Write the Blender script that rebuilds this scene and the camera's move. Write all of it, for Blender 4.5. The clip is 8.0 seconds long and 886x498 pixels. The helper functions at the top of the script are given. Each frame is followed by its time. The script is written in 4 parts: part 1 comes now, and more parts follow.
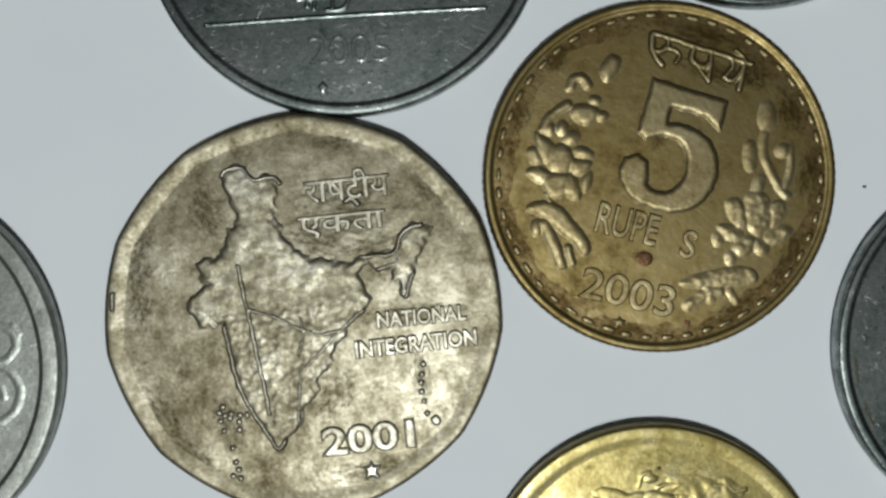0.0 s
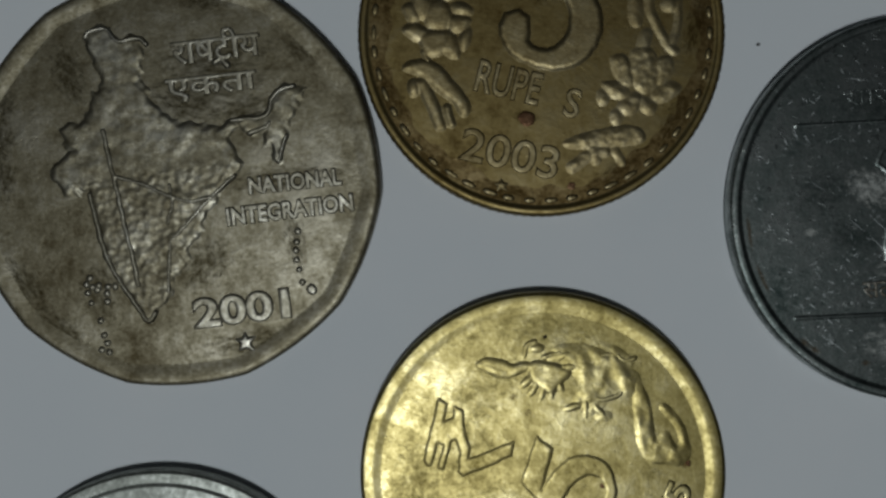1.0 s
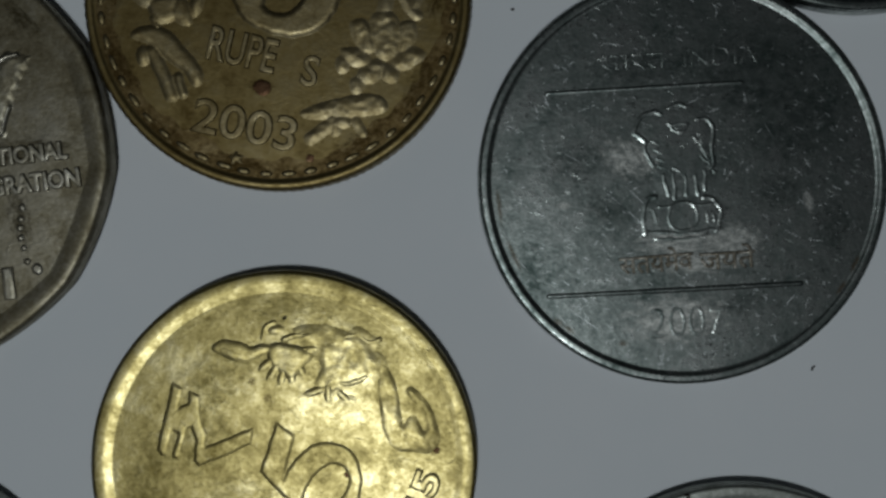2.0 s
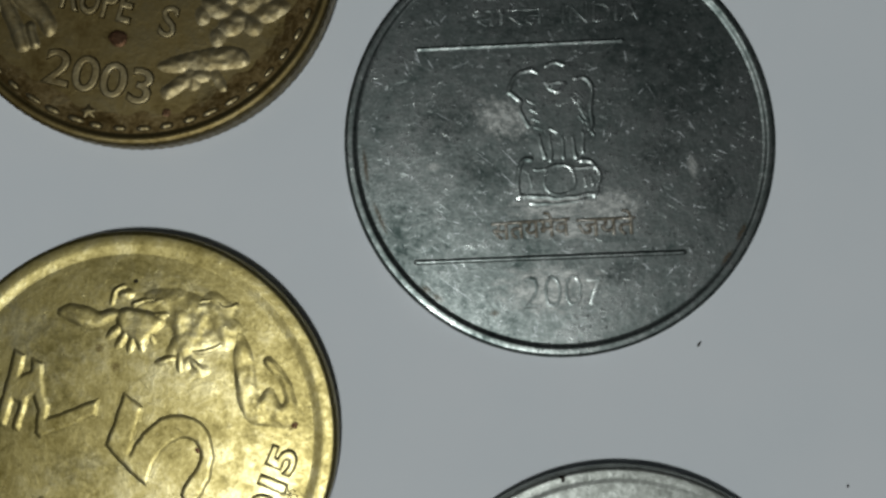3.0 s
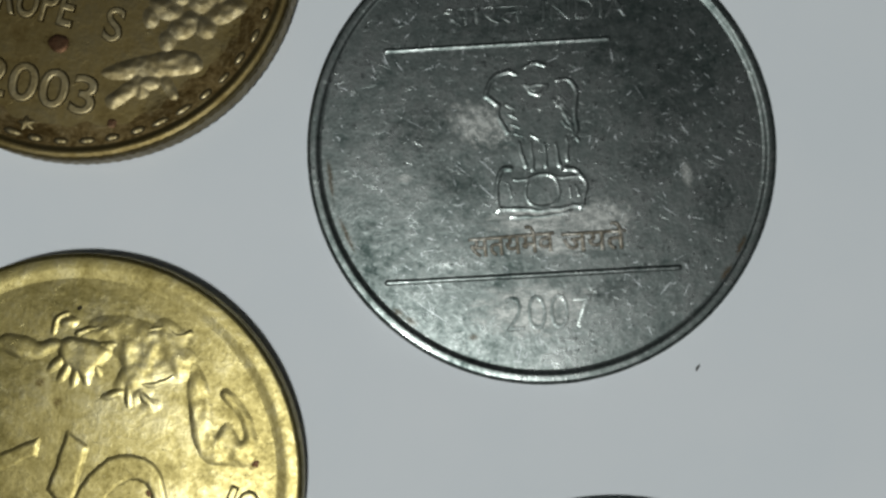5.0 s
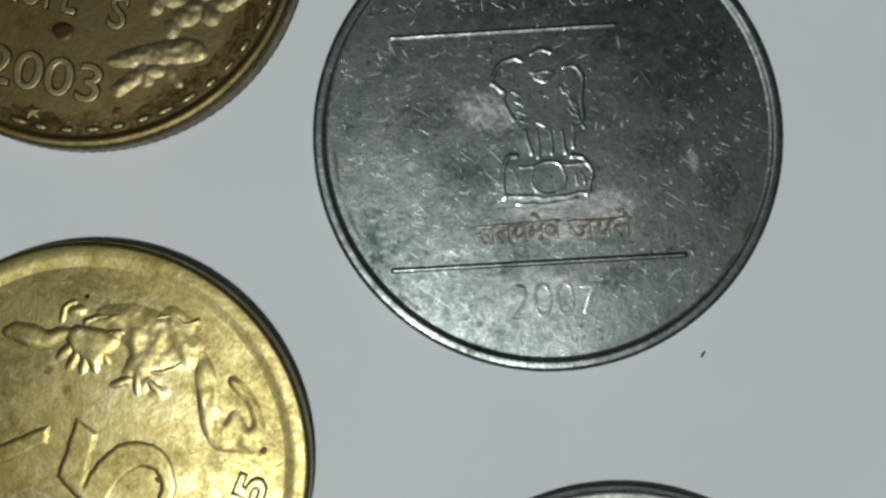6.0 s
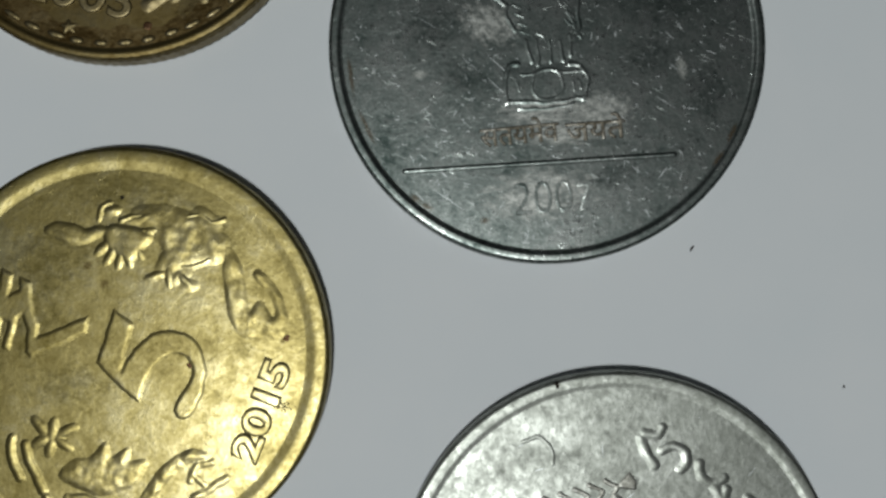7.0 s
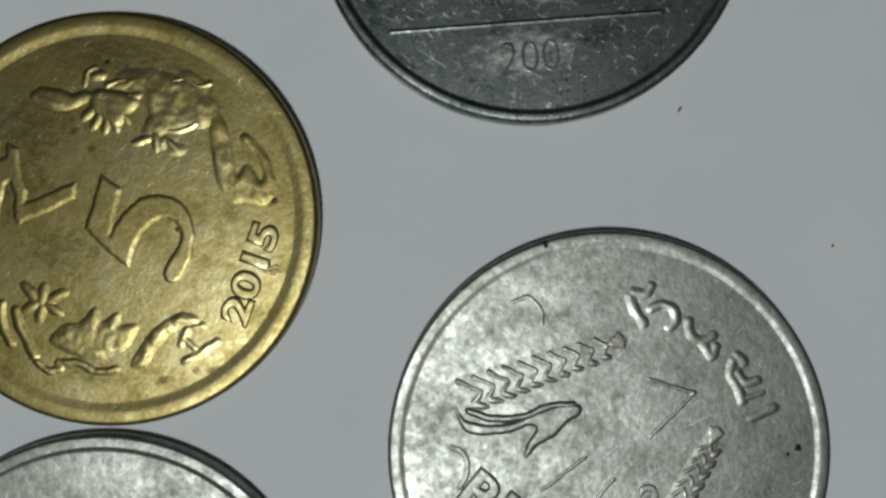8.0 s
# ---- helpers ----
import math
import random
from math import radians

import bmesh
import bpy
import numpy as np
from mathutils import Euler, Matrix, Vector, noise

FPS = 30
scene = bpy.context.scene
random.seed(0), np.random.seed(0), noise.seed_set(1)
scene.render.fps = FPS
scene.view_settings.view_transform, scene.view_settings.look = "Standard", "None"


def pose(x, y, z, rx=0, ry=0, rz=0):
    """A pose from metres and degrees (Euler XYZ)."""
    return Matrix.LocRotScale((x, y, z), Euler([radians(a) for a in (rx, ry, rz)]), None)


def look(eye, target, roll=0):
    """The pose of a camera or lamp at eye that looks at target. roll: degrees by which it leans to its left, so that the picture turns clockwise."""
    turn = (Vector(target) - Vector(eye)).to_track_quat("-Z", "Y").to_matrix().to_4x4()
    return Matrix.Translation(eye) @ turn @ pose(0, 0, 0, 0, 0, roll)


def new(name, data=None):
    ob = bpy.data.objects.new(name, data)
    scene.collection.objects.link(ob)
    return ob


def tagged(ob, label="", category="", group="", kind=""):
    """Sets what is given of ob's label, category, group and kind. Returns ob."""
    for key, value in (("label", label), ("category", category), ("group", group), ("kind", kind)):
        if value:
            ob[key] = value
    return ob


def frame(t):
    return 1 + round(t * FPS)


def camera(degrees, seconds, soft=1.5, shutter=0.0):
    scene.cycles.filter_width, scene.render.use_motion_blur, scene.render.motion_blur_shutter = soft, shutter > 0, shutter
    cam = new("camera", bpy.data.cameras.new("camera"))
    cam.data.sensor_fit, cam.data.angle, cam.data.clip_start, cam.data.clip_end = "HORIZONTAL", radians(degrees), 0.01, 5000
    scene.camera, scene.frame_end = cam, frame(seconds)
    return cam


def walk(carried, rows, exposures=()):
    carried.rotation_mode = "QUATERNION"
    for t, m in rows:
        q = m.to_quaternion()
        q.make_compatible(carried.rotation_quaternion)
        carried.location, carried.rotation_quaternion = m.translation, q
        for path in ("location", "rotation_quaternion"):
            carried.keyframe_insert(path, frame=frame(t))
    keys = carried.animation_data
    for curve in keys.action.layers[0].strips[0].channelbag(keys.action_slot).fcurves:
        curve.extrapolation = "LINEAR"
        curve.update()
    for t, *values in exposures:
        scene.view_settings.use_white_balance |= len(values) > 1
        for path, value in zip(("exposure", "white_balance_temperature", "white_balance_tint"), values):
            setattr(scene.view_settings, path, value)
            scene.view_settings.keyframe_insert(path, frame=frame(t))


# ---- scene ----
cam = camera(48.0, 8.0, soft=2.7, shutter=0.12)
MM = 0.001
# seconds; eye in millimetres over the sheet of paper; turns in degrees from looking straight down
PATH = [
    (0.0, -1.96, -0.34, 67.50, 0.01, 0.00, 0.19),
    (0.5, 2.11, -5.44, 66.12, -0.36, -0.02, 0.08),
    (1.0, 5.96, -8.64, 64.94, -0.46, -0.02, -0.45),
    (1.5, 12.87, -10.89, 62.97, 0.01, -0.00, -0.60),
    (2.0, 22.09, -10.70, 61.67, -0.08, 0.00, -0.80),
    (2.2, 25.69, -11.47, 60.21, -0.23, 0.01, -0.72),
    (3.3, 30.19, -15.84, 58.18, 3.02, -0.06, 0.11),
    (3.5, 30.51, -15.32, 58.54, 2.29, -0.08, -0.03),
    (4.0, 31.76, -14.91, 55.92, 2.14, -0.08, -0.39),
    (4.5, 31.18, -14.72, 54.70, 2.66, -0.38, -0.44),
    (4.7, 30.99, -15.58, 54.15, 3.95, -0.42, -0.61),
    (5.8, 31.10, -14.28, 52.46, 2.19, -0.09, -1.00),
    (6.0, 30.88, -14.55, 53.49, 2.09, -0.15, -0.96),
    (6.5, 30.46, -16.80, 56.34, 1.39, 0.06, -1.07),
    (7.0, 30.46, -19.27, 57.60, 1.11, -0.01, -1.41),
    (7.5, 30.85, -21.21, 57.61, 0.28, -0.01, -1.69),
    (8.0, 30.94, -25.94, 57.48, -0.10, 0.00, -2.11),
]
# seconds, stops, kelvin, tint
EXPOSURES = [(0.0, 0.22, 6450, 10), (0.5, -0.52, 6380, 10), (1.0, -1.02, 6280, 10), (1.5, -1.22, 6250, 10), (2.0, -1.22, 6250, 10), (2.2, -1.12, 6280, 10), (3.3, -0.3, 6480, 10), (3.5, -0.2, 6500, 10),
             (4.0, -0.1, 6500, 10), (4.5, -0.08, 6500, 10), (6.0, -0.08, 6520, 10), (6.5, -0.16, 6540, 10), (7.0, -0.28, 6550, 10), (7.5, -0.4, 6560, 10), (8.0, -0.5, 6560, 10)]
walk(cam, [(t, pose(x * MM, y * MM, z * MM, rx, ry, rz)) for t, x, y, z, rx, ry, rz in PATH], EXPOSURES)

# ---- light ----
world = bpy.data.worlds.new("room_air")
scene.world = world
world.use_nodes = True
world.node_tree.nodes["Background"].inputs["Color"].default_value = (0.80, 0.9, 0.95, 1)
world.node_tree.nodes["Background"].inputs["Strength"].default_value = 0.034
LAMP, AIM = Vector((-0.02, -0.128, 0.48)), Vector((0.02, -0.015, 0.0))
lamp_data = bpy.data.lights.new("room_lamp", "AREA")
lamp_data.shape, lamp_data.size, lamp_data.energy = "DISK", 0.04, 1.4
lamp_data.color = (0.955, 1.0, 0.995)
lamp_light = new("room_lamp", lamp_data)
lamp_light.matrix_world = look(LAMP, AIM)


# ---- materials ----
class Mat:
    """A node material with a principled surface and short helpers."""

    def __init__(self, name, rough=0.5, metal=0.0):
        self.m = bpy.data.materials.new(name)
        self.m.use_nodes = True
        self.t = self.m.node_tree
        self.p = self.t.nodes["Principled BSDF"]
        self.p.inputs["Roughness"].default_value = rough
        self.p.inputs["Metallic"].default_value = metal
        self.where = self.add("ShaderNodeTexCoord").outputs["Object"]

    def add(self, kind):
        return self.t.nodes.new(kind)

    def link(self, a, b):
        self.t.links.new(a, b)

    def noise(self, scale, detail=4.0, rough=0.6, vector=None):
        n = self.add("ShaderNodeTexNoise")
        n.inputs["Scale"].default_value, n.inputs["Detail"].default_value, n.inputs["Roughness"].default_value = scale, detail, rough
        self.link(vector or self.where, n.inputs["Vector"])
        return n.outputs["Fac"]

    def stretch(self, scale, turn=0.0):
        turned, n = self.add("ShaderNodeMapping"), self.add("ShaderNodeMapping")
        turned.inputs["Rotation"].default_value = (0, 0, radians(turn))
        n.inputs["Scale"].default_value = scale
        self.link(self.where, turned.inputs["Vector"])
        self.link(turned.outputs["Vector"], n.inputs["Vector"])
        return n.outputs["Vector"]

    def ramp(self, fac, stops):
        n = self.add("ShaderNodeValToRGB")
        while len(n.color_ramp.elements) < len(stops):
            n.color_ramp.elements.new(0.5)
        for e, (at, colour) in zip(n.color_ramp.elements, stops):
            e.position = at
            e.color = (*colour, 1) if len(colour) == 3 else colour
        self.link(fac, n.inputs["Fac"])
        return n.outputs["Color"]

    def grey(self, fac, lo, hi, a, b):
        n = self.add("ShaderNodeMapRange")
        for key, v in (("From Min", lo), ("From Max", hi), ("To Min", a), ("To Max", b)):
            n.inputs[key].default_value = v
        self.link(fac, n.inputs["Value"])
        return n.outputs["Result"]

    def mix(self, fac, a, b, kind="MIX"):
        n = self.add("ShaderNodeMix")
        n.data_type, n.blend_type = "RGBA", kind
        if hasattr(fac, "links"):
            self.link(fac, n.inputs[0])
        else:
            n.inputs[0].default_value = fac
        for v, socket in ((a, n.inputs[6]), (b, n.inputs[7])):
            if hasattr(v, "links"):
                self.link(v, socket)
            else:
                socket.default_value = (*v, 1)
        return n.outputs[2]

    def math(self, kind, a, b):
        n = self.add("ShaderNodeMath")
        n.operation = kind
        for v, socket in ((a, n.inputs[0]), (b, n.inputs[1])):
            if hasattr(v, "links"):
                self.link(v, socket)
            else:
                socket.default_value = v
        return n.outputs[0]

    def bump(self, height, distance, strength=1.0, before=None):
        n = self.add("ShaderNodeBump")
        n.inputs["Distance"].default_value, n.inputs["Strength"].default_value = distance, strength
        self.link(height, n.inputs["Height"])
        if before:
            self.link(before, n.inputs["Normal"])
        return n.outputs["Normal"]

    def done(self, colour=None, rough=None, normal=None):
        for v, key in ((colour, "Base Color"), (rough, "Roughness"), (normal, "Normal")):
            if v is not None:
                if hasattr(v, "links"):
                    self.link(v, self.p.inputs[key])
                else:
                    self.p.inputs[key].default_value = (*v, 1) if key == "Base Color" else v
        return self.m


def coin_metal(name, dark, mid, light, rough, scratch, grain, blotch, spread=0.13, dents=5e-5, hairs=0.35, speckle=0.0):
    """Worn coin metal: blotches of tarnish some millimetres wide, dents, fine grain, dark specks, and three sets of hairline scratches."""
    m = Mat(name, rough, 1.0)
    big = m.noise(blotch, 6, 0.68)
    middle = m.noise(blotch * 5, 5, 0.65)
    fine = m.noise(4200, 3, 0.6)
    tone = m.math("ADD", m.math("ADD", m.math("MULTIPLY", big, 0.46), m.math("MULTIPLY", middle, 0.34)), m.math("MULTIPLY", fine, 0.2))
    hair = m.math("MAXIMUM", m.noise(1.0, 1, 0.5, m.stretch((14000, 900, 400), 35)), m.noise(1.0, 1, 0.5, m.stretch((12000, 800, 400), -62)))
    hair = m.math("MAXIMUM", hair, m.noise(1.0, 1, 0.5, m.stretch((15000, 1100, 400), 80)))
    hair = m.grey(hair, 0.72, 0.84, 0, 1)
    colour = m.ramp(tone, [(0.5 - spread, dark), (0.5, mid), (0.5 + spread, light)])
    colour = m.mix(m.math("MULTIPLY", hair, hairs), colour, light)
    if speckle:
        specks = m.grey(m.noise(3000, 5, 0.7), 0.56, 0.68, 0, speckle)
        colour = m.mix(m.math("MULTIPLY", specks, m.grey(middle, 0.4, 0.6, 0.3, 1.0)), colour, dark)
        glints = m.grey(m.noise(2600, 4, 0.75), 0.62, 0.72, 0, speckle)
        colour = m.mix(glints, colour, light)
    r = m.math("ADD", m.grey(tone, 0.38, 0.62, rough + 0.09, rough - 0.08), m.math("MULTIPLY", hair, 0.12))
    n = m.bump(fine, grain)
    n = m.bump(hair, -scratch, 1.0, n)
    n = m.bump(middle, grain * 3.5, 0.7, n)
    n = m.bump(m.noise(330, 4, 0.6), dents, 1.0, n)
    return m.done(colour, r, n)


def stain_and_shade_metal(name, colour, cover):
    """A soft-edged patch of tarnish or painted light and shade: densest in the middle, broken up by fine mottling, and
    gone at its edge.
    """
    m = Mat(name, 0.5, 1.0)
    reach = m.add("ShaderNodeVectorMath")
    reach.operation = "LENGTH"
    m.link(m.where, reach.inputs[0])
    shift = m.add("ShaderNodeVectorMath")
    m.link(m.where, shift.inputs[0])
    m.link(m.add("ShaderNodeObjectInfo").outputs["Location"], shift.inputs[1])
    mottle = m.noise(3.4, 8, 0.72, shift.outputs[0])
    edge = m.grey(m.math("ADD", reach.outputs["Value"], m.math("MULTIPLY", m.math("SUBTRACT", mottle, 0.5), 3.0)), 0.2, 0.95, 1, 0)
    fac = m.math("MULTIPLY", m.math("MULTIPLY", edge, m.grey(mottle, 0.36, 0.6, 1.0, 0.25)), cover)
    m.done(colour, None, m.bump(mottle, 2e-6))
    clear, both = m.add("ShaderNodeBsdfTransparent"), m.add("ShaderNodeMixShader")
    m.link(fac, both.inputs[0])
    m.link(clear.outputs[0], both.inputs[1])
    m.link(m.p.outputs[0], both.inputs[2])
    m.link(both.outputs[0], m.t.nodes["Material Output"].inputs["Surface"])
    return m.m


CUPRONICKEL_PALE = coin_metal("worn_cupronickel_pale", (0.085, 0.068, 0.036), (0.19, 0.169, 0.113), (0.33, 0.305, 0.235), 0.48, 3e-6, 9e-6, 170, 0.12, 4e-5, 0.25, 0.35)
CUPRONICKEL_BROWN = coin_metal("tarnished_cupronickel_brown", (0.074, 0.048, 0.014), (0.172, 0.129, 0.051), (0.245, 0.197, 0.098), 0.44, 3e-6, 6e-6, 200, 0.15, 3e-5, 0.15, 0.2)
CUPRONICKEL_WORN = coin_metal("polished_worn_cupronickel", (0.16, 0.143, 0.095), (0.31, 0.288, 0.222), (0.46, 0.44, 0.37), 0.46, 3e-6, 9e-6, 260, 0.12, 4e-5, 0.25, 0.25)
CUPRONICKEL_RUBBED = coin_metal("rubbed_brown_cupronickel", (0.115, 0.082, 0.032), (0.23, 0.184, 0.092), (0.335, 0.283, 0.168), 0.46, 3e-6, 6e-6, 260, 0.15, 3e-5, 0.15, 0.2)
CUPRONICKEL_STAINED = coin_metal("dark_brown_tarnish", (0.05, 0.031, 0.01), (0.12, 0.084, 0.034), (0.19, 0.145, 0.07), 0.48, 3e-6, 7e-6, 420, 0.12, 3e-5, 0.15, 0.3)
BRASS = coin_metal("nickel_brass", (0.11, 0.084, 0.022), (0.235, 0.194, 0.076), (0.38, 0.335, 0.185), 0.37, 4e-6, 6e-6, 190, 0.15, 3e-5, 0.2, 0.4)
STEEL_DARK = coin_metal("scratched_stainless_steel", (0.046, 0.062, 0.057), (0.194, 0.219, 0.206), (0.5, 0.53, 0.505), 0.32, 4e-6, 5e-6, 300, 0.12, 1.6e-5, 0.3, 0.8)
STEEL_PALE = coin_metal("worn_pale_steel", (0.115, 0.122, 0.104), (0.265, 0.277, 0.248), (0.47, 0.485, 0.447), 0.42, 4e-6, 7e-6, 330, 0.17, 2e-5, 0.45, 0.7)
SCRATCH_STEEL = coin_metal("bright_scratched_steel", (0.5, 0.53, 0.53), (0.6, 0.63, 0.63), (0.7, 0.73, 0.73), 0.5, 4e-6, 6e-6, 300)
MAP_METAL = coin_metal("rubbed_pale_cupronickel", (0.1, 0.083, 0.048), (0.215, 0.194, 0.134), (0.4, 0.38, 0.31), 0.48, 3e-6, 9e-6, 300, 0.13, 4e-5, 0.25, 0.15)
MOTTO_METAL = coin_metal("brown_tarnished_steel", (0.07, 0.06, 0.042), (0.15, 0.135, 0.105), (0.42, 0.41, 0.37), 0.42, 4e-6, 6e-6, 700, 0.12, 2e-5)
GRAIN_METAL = coin_metal("brownish_worn_steel", (0.12, 0.115, 0.092), (0.275, 0.272, 0.24), (0.46, 0.46, 0.42), 0.45, 4e-6, 6e-6, 600, 0.12, 3e-5)
RUST = coin_metal("rust_red_stain", (0.045, 0.022, 0.012), (0.085, 0.045, 0.024), (0.13, 0.08, 0.045), 0.45, 3e-6, 8e-6, 700)
SOOT = coin_metal("dark_pit", (0.012, 0.01, 0.008), (0.03, 0.026, 0.02), (0.05, 0.045, 0.035), 0.55, 3e-6, 8e-6, 900)
OLIVE_STAIN = stain_and_shade_metal("dark_olive_tarnish", (0.045, 0.034, 0.012), 0.7)
BROWN_STAIN = stain_and_shade_metal("dark_brown_stain", (0.05, 0.03, 0.008), 0.8)
# olive tarnish that also holds the dark reflection of the surroundings as colour
BRASS_STAIN_AND_REFLECTION = stain_and_shade_metal("olive_film_and_reflection_on_brass", (0.075, 0.06, 0.012), 0.38)
# dark blotches on steel, also used to paint the coin's shaded top
STEEL_STAIN_AND_SHADE = stain_and_shade_metal("dark_film_and_shade_on_steel", (0.03, 0.044, 0.04), 0.45)
RUST_STAIN = stain_and_shade_metal("rusty_brown_stain", (0.09, 0.052, 0.015), 0.8)
# pale rubbed steel that also paints the bright halo of lit slopes
PALE_RUB_AND_SHEEN = stain_and_shade_metal("pale_rub_and_sheen_on_steel", (0.62, 0.63, 0.59), 0.75)


def paper_material():
    m = Mat("white_paper", 0.75)
    soft = m.noise(90, 4, 0.55)
    fibre = m.noise(1.0, 4, 0.65, m.stretch((2600, 1500, 900), 24))
    colour = m.mix(m.grey(soft, 0.35, 0.65, 0, 1), (0.735, 0.77, 0.79), (0.765, 0.79, 0.805))
    return m.done(colour, None, m.bump(fibre, 1.2e-5, 0.5))


def plain_material(name, low, high, scale, rough, bump=1e-3):
    m = Mat(name, rough)
    n = m.noise(scale, 5)
    return m.done(m.mix(m.grey(n, 0.3, 0.7, 0, 1), low, high), None, m.bump(n, bump, 0.3))


PAPER = paper_material()
WOOD = plain_material("dark_table_wood", (0.1, 0.06, 0.035), (0.16, 0.1, 0.06), 30, 0.5)
SPECK = plain_material("dark_grit", (0.03, 0.03, 0.03), (0.08, 0.07, 0.06), 4000, 0.8, 1e-5)


# ---- mesh helpers ----
def link_bm(name, bm, material, smooth=35):
    me = bpy.data.meshes.new(name)
    bm.normal_update()
    bm.to_mesh(me)
    bm.free()
    return link_mesh(name, me, material, smooth)


def link_mesh(name, me, material, smooth=35):
    me.materials.clear()
    me.materials.append(material)
    me.polygons.foreach_set("use_smooth", [True] * len(me.polygons))
    me.set_sharp_from_angle(angle=radians(smooth))
    return new(name, me)


def part(name, ob, parent, label=""):
    """Hangs a mesh object that was built in its thing's own axes under the thing or part."""
    ob.name = name
    ob.parent = parent
    return tagged(ob, label)


def box_bm(x0, x1, y0, y1, z0, z1):
    bm = bmesh.new()
    bmesh.ops.create_cube(bm, size=1.0)
    for v in bm.verts:
        v.co = Vector((x0 if v.co.x < 0 else x1, y0 if v.co.y < 0 else y1, z0 if v.co.z < 0 else z1))
    return bm


def lathe(name, profile, material, around, n=240, closed=False, smooth=40):
    """A turned body from (radius, height) in millimetres; around(a, r) gives the true radius at an angle."""
    rings = len(profile)
    verts = []
    for r, z in profile:
        for i in range(n):
            a = 2 * math.pi * i / n
            q = around(a, r)
            verts.append((q * math.cos(a) * MM, q * math.sin(a) * MM, z * MM))
    faces = []
    for k in range(rings if closed else rings - 1):
        for i in range(n):
            j = (i + 1) % n
            b, c = k * n, ((k + 1) % rings) * n
            faces.append((b + i, b + j, c + j, c + i))
    if not closed:
        faces.append(tuple(range(n))[::-1])
        faces.append(tuple((rings - 1) * n + i for i in range(n)))
    me = bpy.data.meshes.new(name)
    me.from_pydata(verts, [], faces)
    me.validate()
    bm = bmesh.new()
    bm.from_mesh(me)
    bmesh.ops.recalc_face_normals(bm, faces=bm.faces)
    bm.to_mesh(me)
    bm.free()
    return link_mesh(name, me, material, smooth)


def round_edge(a, r):
    return r


def milled_edge(a, r):
    """Fine upright milling on the outermost edge."""
    return r + (0.02 * math.cos(130 * a) if r > 11.45 else 0.0)


def eleven_sided(a, r):
    """A rounded hendecagon, as a share of the full radius."""
    step = 2 * math.pi / 11
    d = (a + 0.198) % step - step / 2
    flat = math.cos(step / 2) / math.cos(d)
    return r * (1 - (0.3 if r > 12.75 else 0.6) * (1 - flat))


def coin_blank(label, x, y, turn, radius, thick, metal, around=round_edge, rim=0.9, rim_height=0.12, fillet=0.3, n=240, slope=0.22):
    """A coin's body with its raised rim. Returns the empty that carries it."""
    coin = new("coin")
    tagged(coin, label, "coin", "coins laid out on the paper")
    f = thick - rim_height
    b = 0.34
    body = [(radius - b, 0.0), (radius - b * 0.3, b * 0.3), (radius, b), (radius, thick - 0.45), (radius - 0.1, thick - 0.3), (radius - rim * 0.6, f), (radius - rim * 0.6 - 0.05, f), (radius * 0.5, f)]
    part("body", lathe("body", body, metal, around, n, smooth=9), coin)
    high = min(0.3, rim_height + 0.1)
    ring = [(radius - 0.06, f - 0.3), (radius - 0.02, thick - high - 0.05)]
    for k in range(5):
        a = radians(18 + 18 * k)
        ring.append((radius - 0.02 - fillet * (1 - math.cos(a)), thick - high + high * math.sin(a)))
    inner = radius - rim
    ring += [(inner + slope, thick - 0.004), (inner + slope * 0.6, thick - 0.2 * rim_height), (inner, thick - 0.72 * rim_height), (inner - slope * 0.5, f + 0.006), (inner - slope * 0.5 - 0.05, f - 0.1)]
    part("rim", lathe("rim", ring, metal, around, closed=True, smooth=9), coin)
    coin.matrix_world = pose(x * MM, y * MM, 0, 0, 0, turn)
    coin["field"], coin["relief"] = f, metal.name
    return coin


# ---- setting ----
table_bm = box_bm(-0.30, 0.33, -0.25, 0.22, -0.0304, -0.0004)
bmesh.ops.bevel(table_bm, geom=table_bm.edges[:], offset=0.004, segments=2, affect="EDGES")
tagged(link_bm("tabletop", table_bm, WOOD), "dark wooden tabletop under the sheet of paper", "", "", "structure")


def paper_sheet():
    """A sheet of A3 with a barely uneven surface."""
    nx, ny = 84, 60
    verts, faces = [], []
    for top in (1, 0):
        for j in range(ny + 1):
            for i in range(nx + 1):
                x, y = -0.19 + 0.42 * i / nx, -0.17 + 0.297 * j / ny
                verts.append((x, y, 0.0 if top else -0.0004))
    row, lay = nx + 1, (nx + 1) * (ny + 1)
    for j in range(ny):
        for i in range(nx):
            a = j * row + i
            faces.append((a, a + 1, a + 1 + row, a + row))
            faces.append((lay + a + row, lay + a + 1 + row, lay + a + 1, lay + a))
    me = bpy.data.meshes.new("sheet_of_paper")
    me.from_pydata(verts, [], faces)
    return tagged(link_mesh("sheet_of_paper", me, PAPER), "plain white sheet of paper under the coins", "paper")


paper_sheet()

# ---- coins ----
two_2001 = coin_blank("worn eleven-sided pale cupronickel coin with a raised map", -11.22, -4.58, 7, 13.3, 1.8, CUPRONICKEL_PALE, eleven_sided, rim=1.0, rim_height=0.11, fillet=0.4, slope=0.5)
five_2003 = coin_blank("brown tarnished five rupee coin with a dotted rim", 12.33, 4.54, -15, 11.67, 1.9, CUPRONICKEL_BROWN, milled_edge, rim=0.62, n=960)
five_2015 = coin_blank("yellow nickel-brass five rupee coin with a broad rim", 12.27, -23.64, -18, 11.72, 1.52, BRASS, rim=1.15, rim_height=0.09, fillet=0.35, slope=0.4)
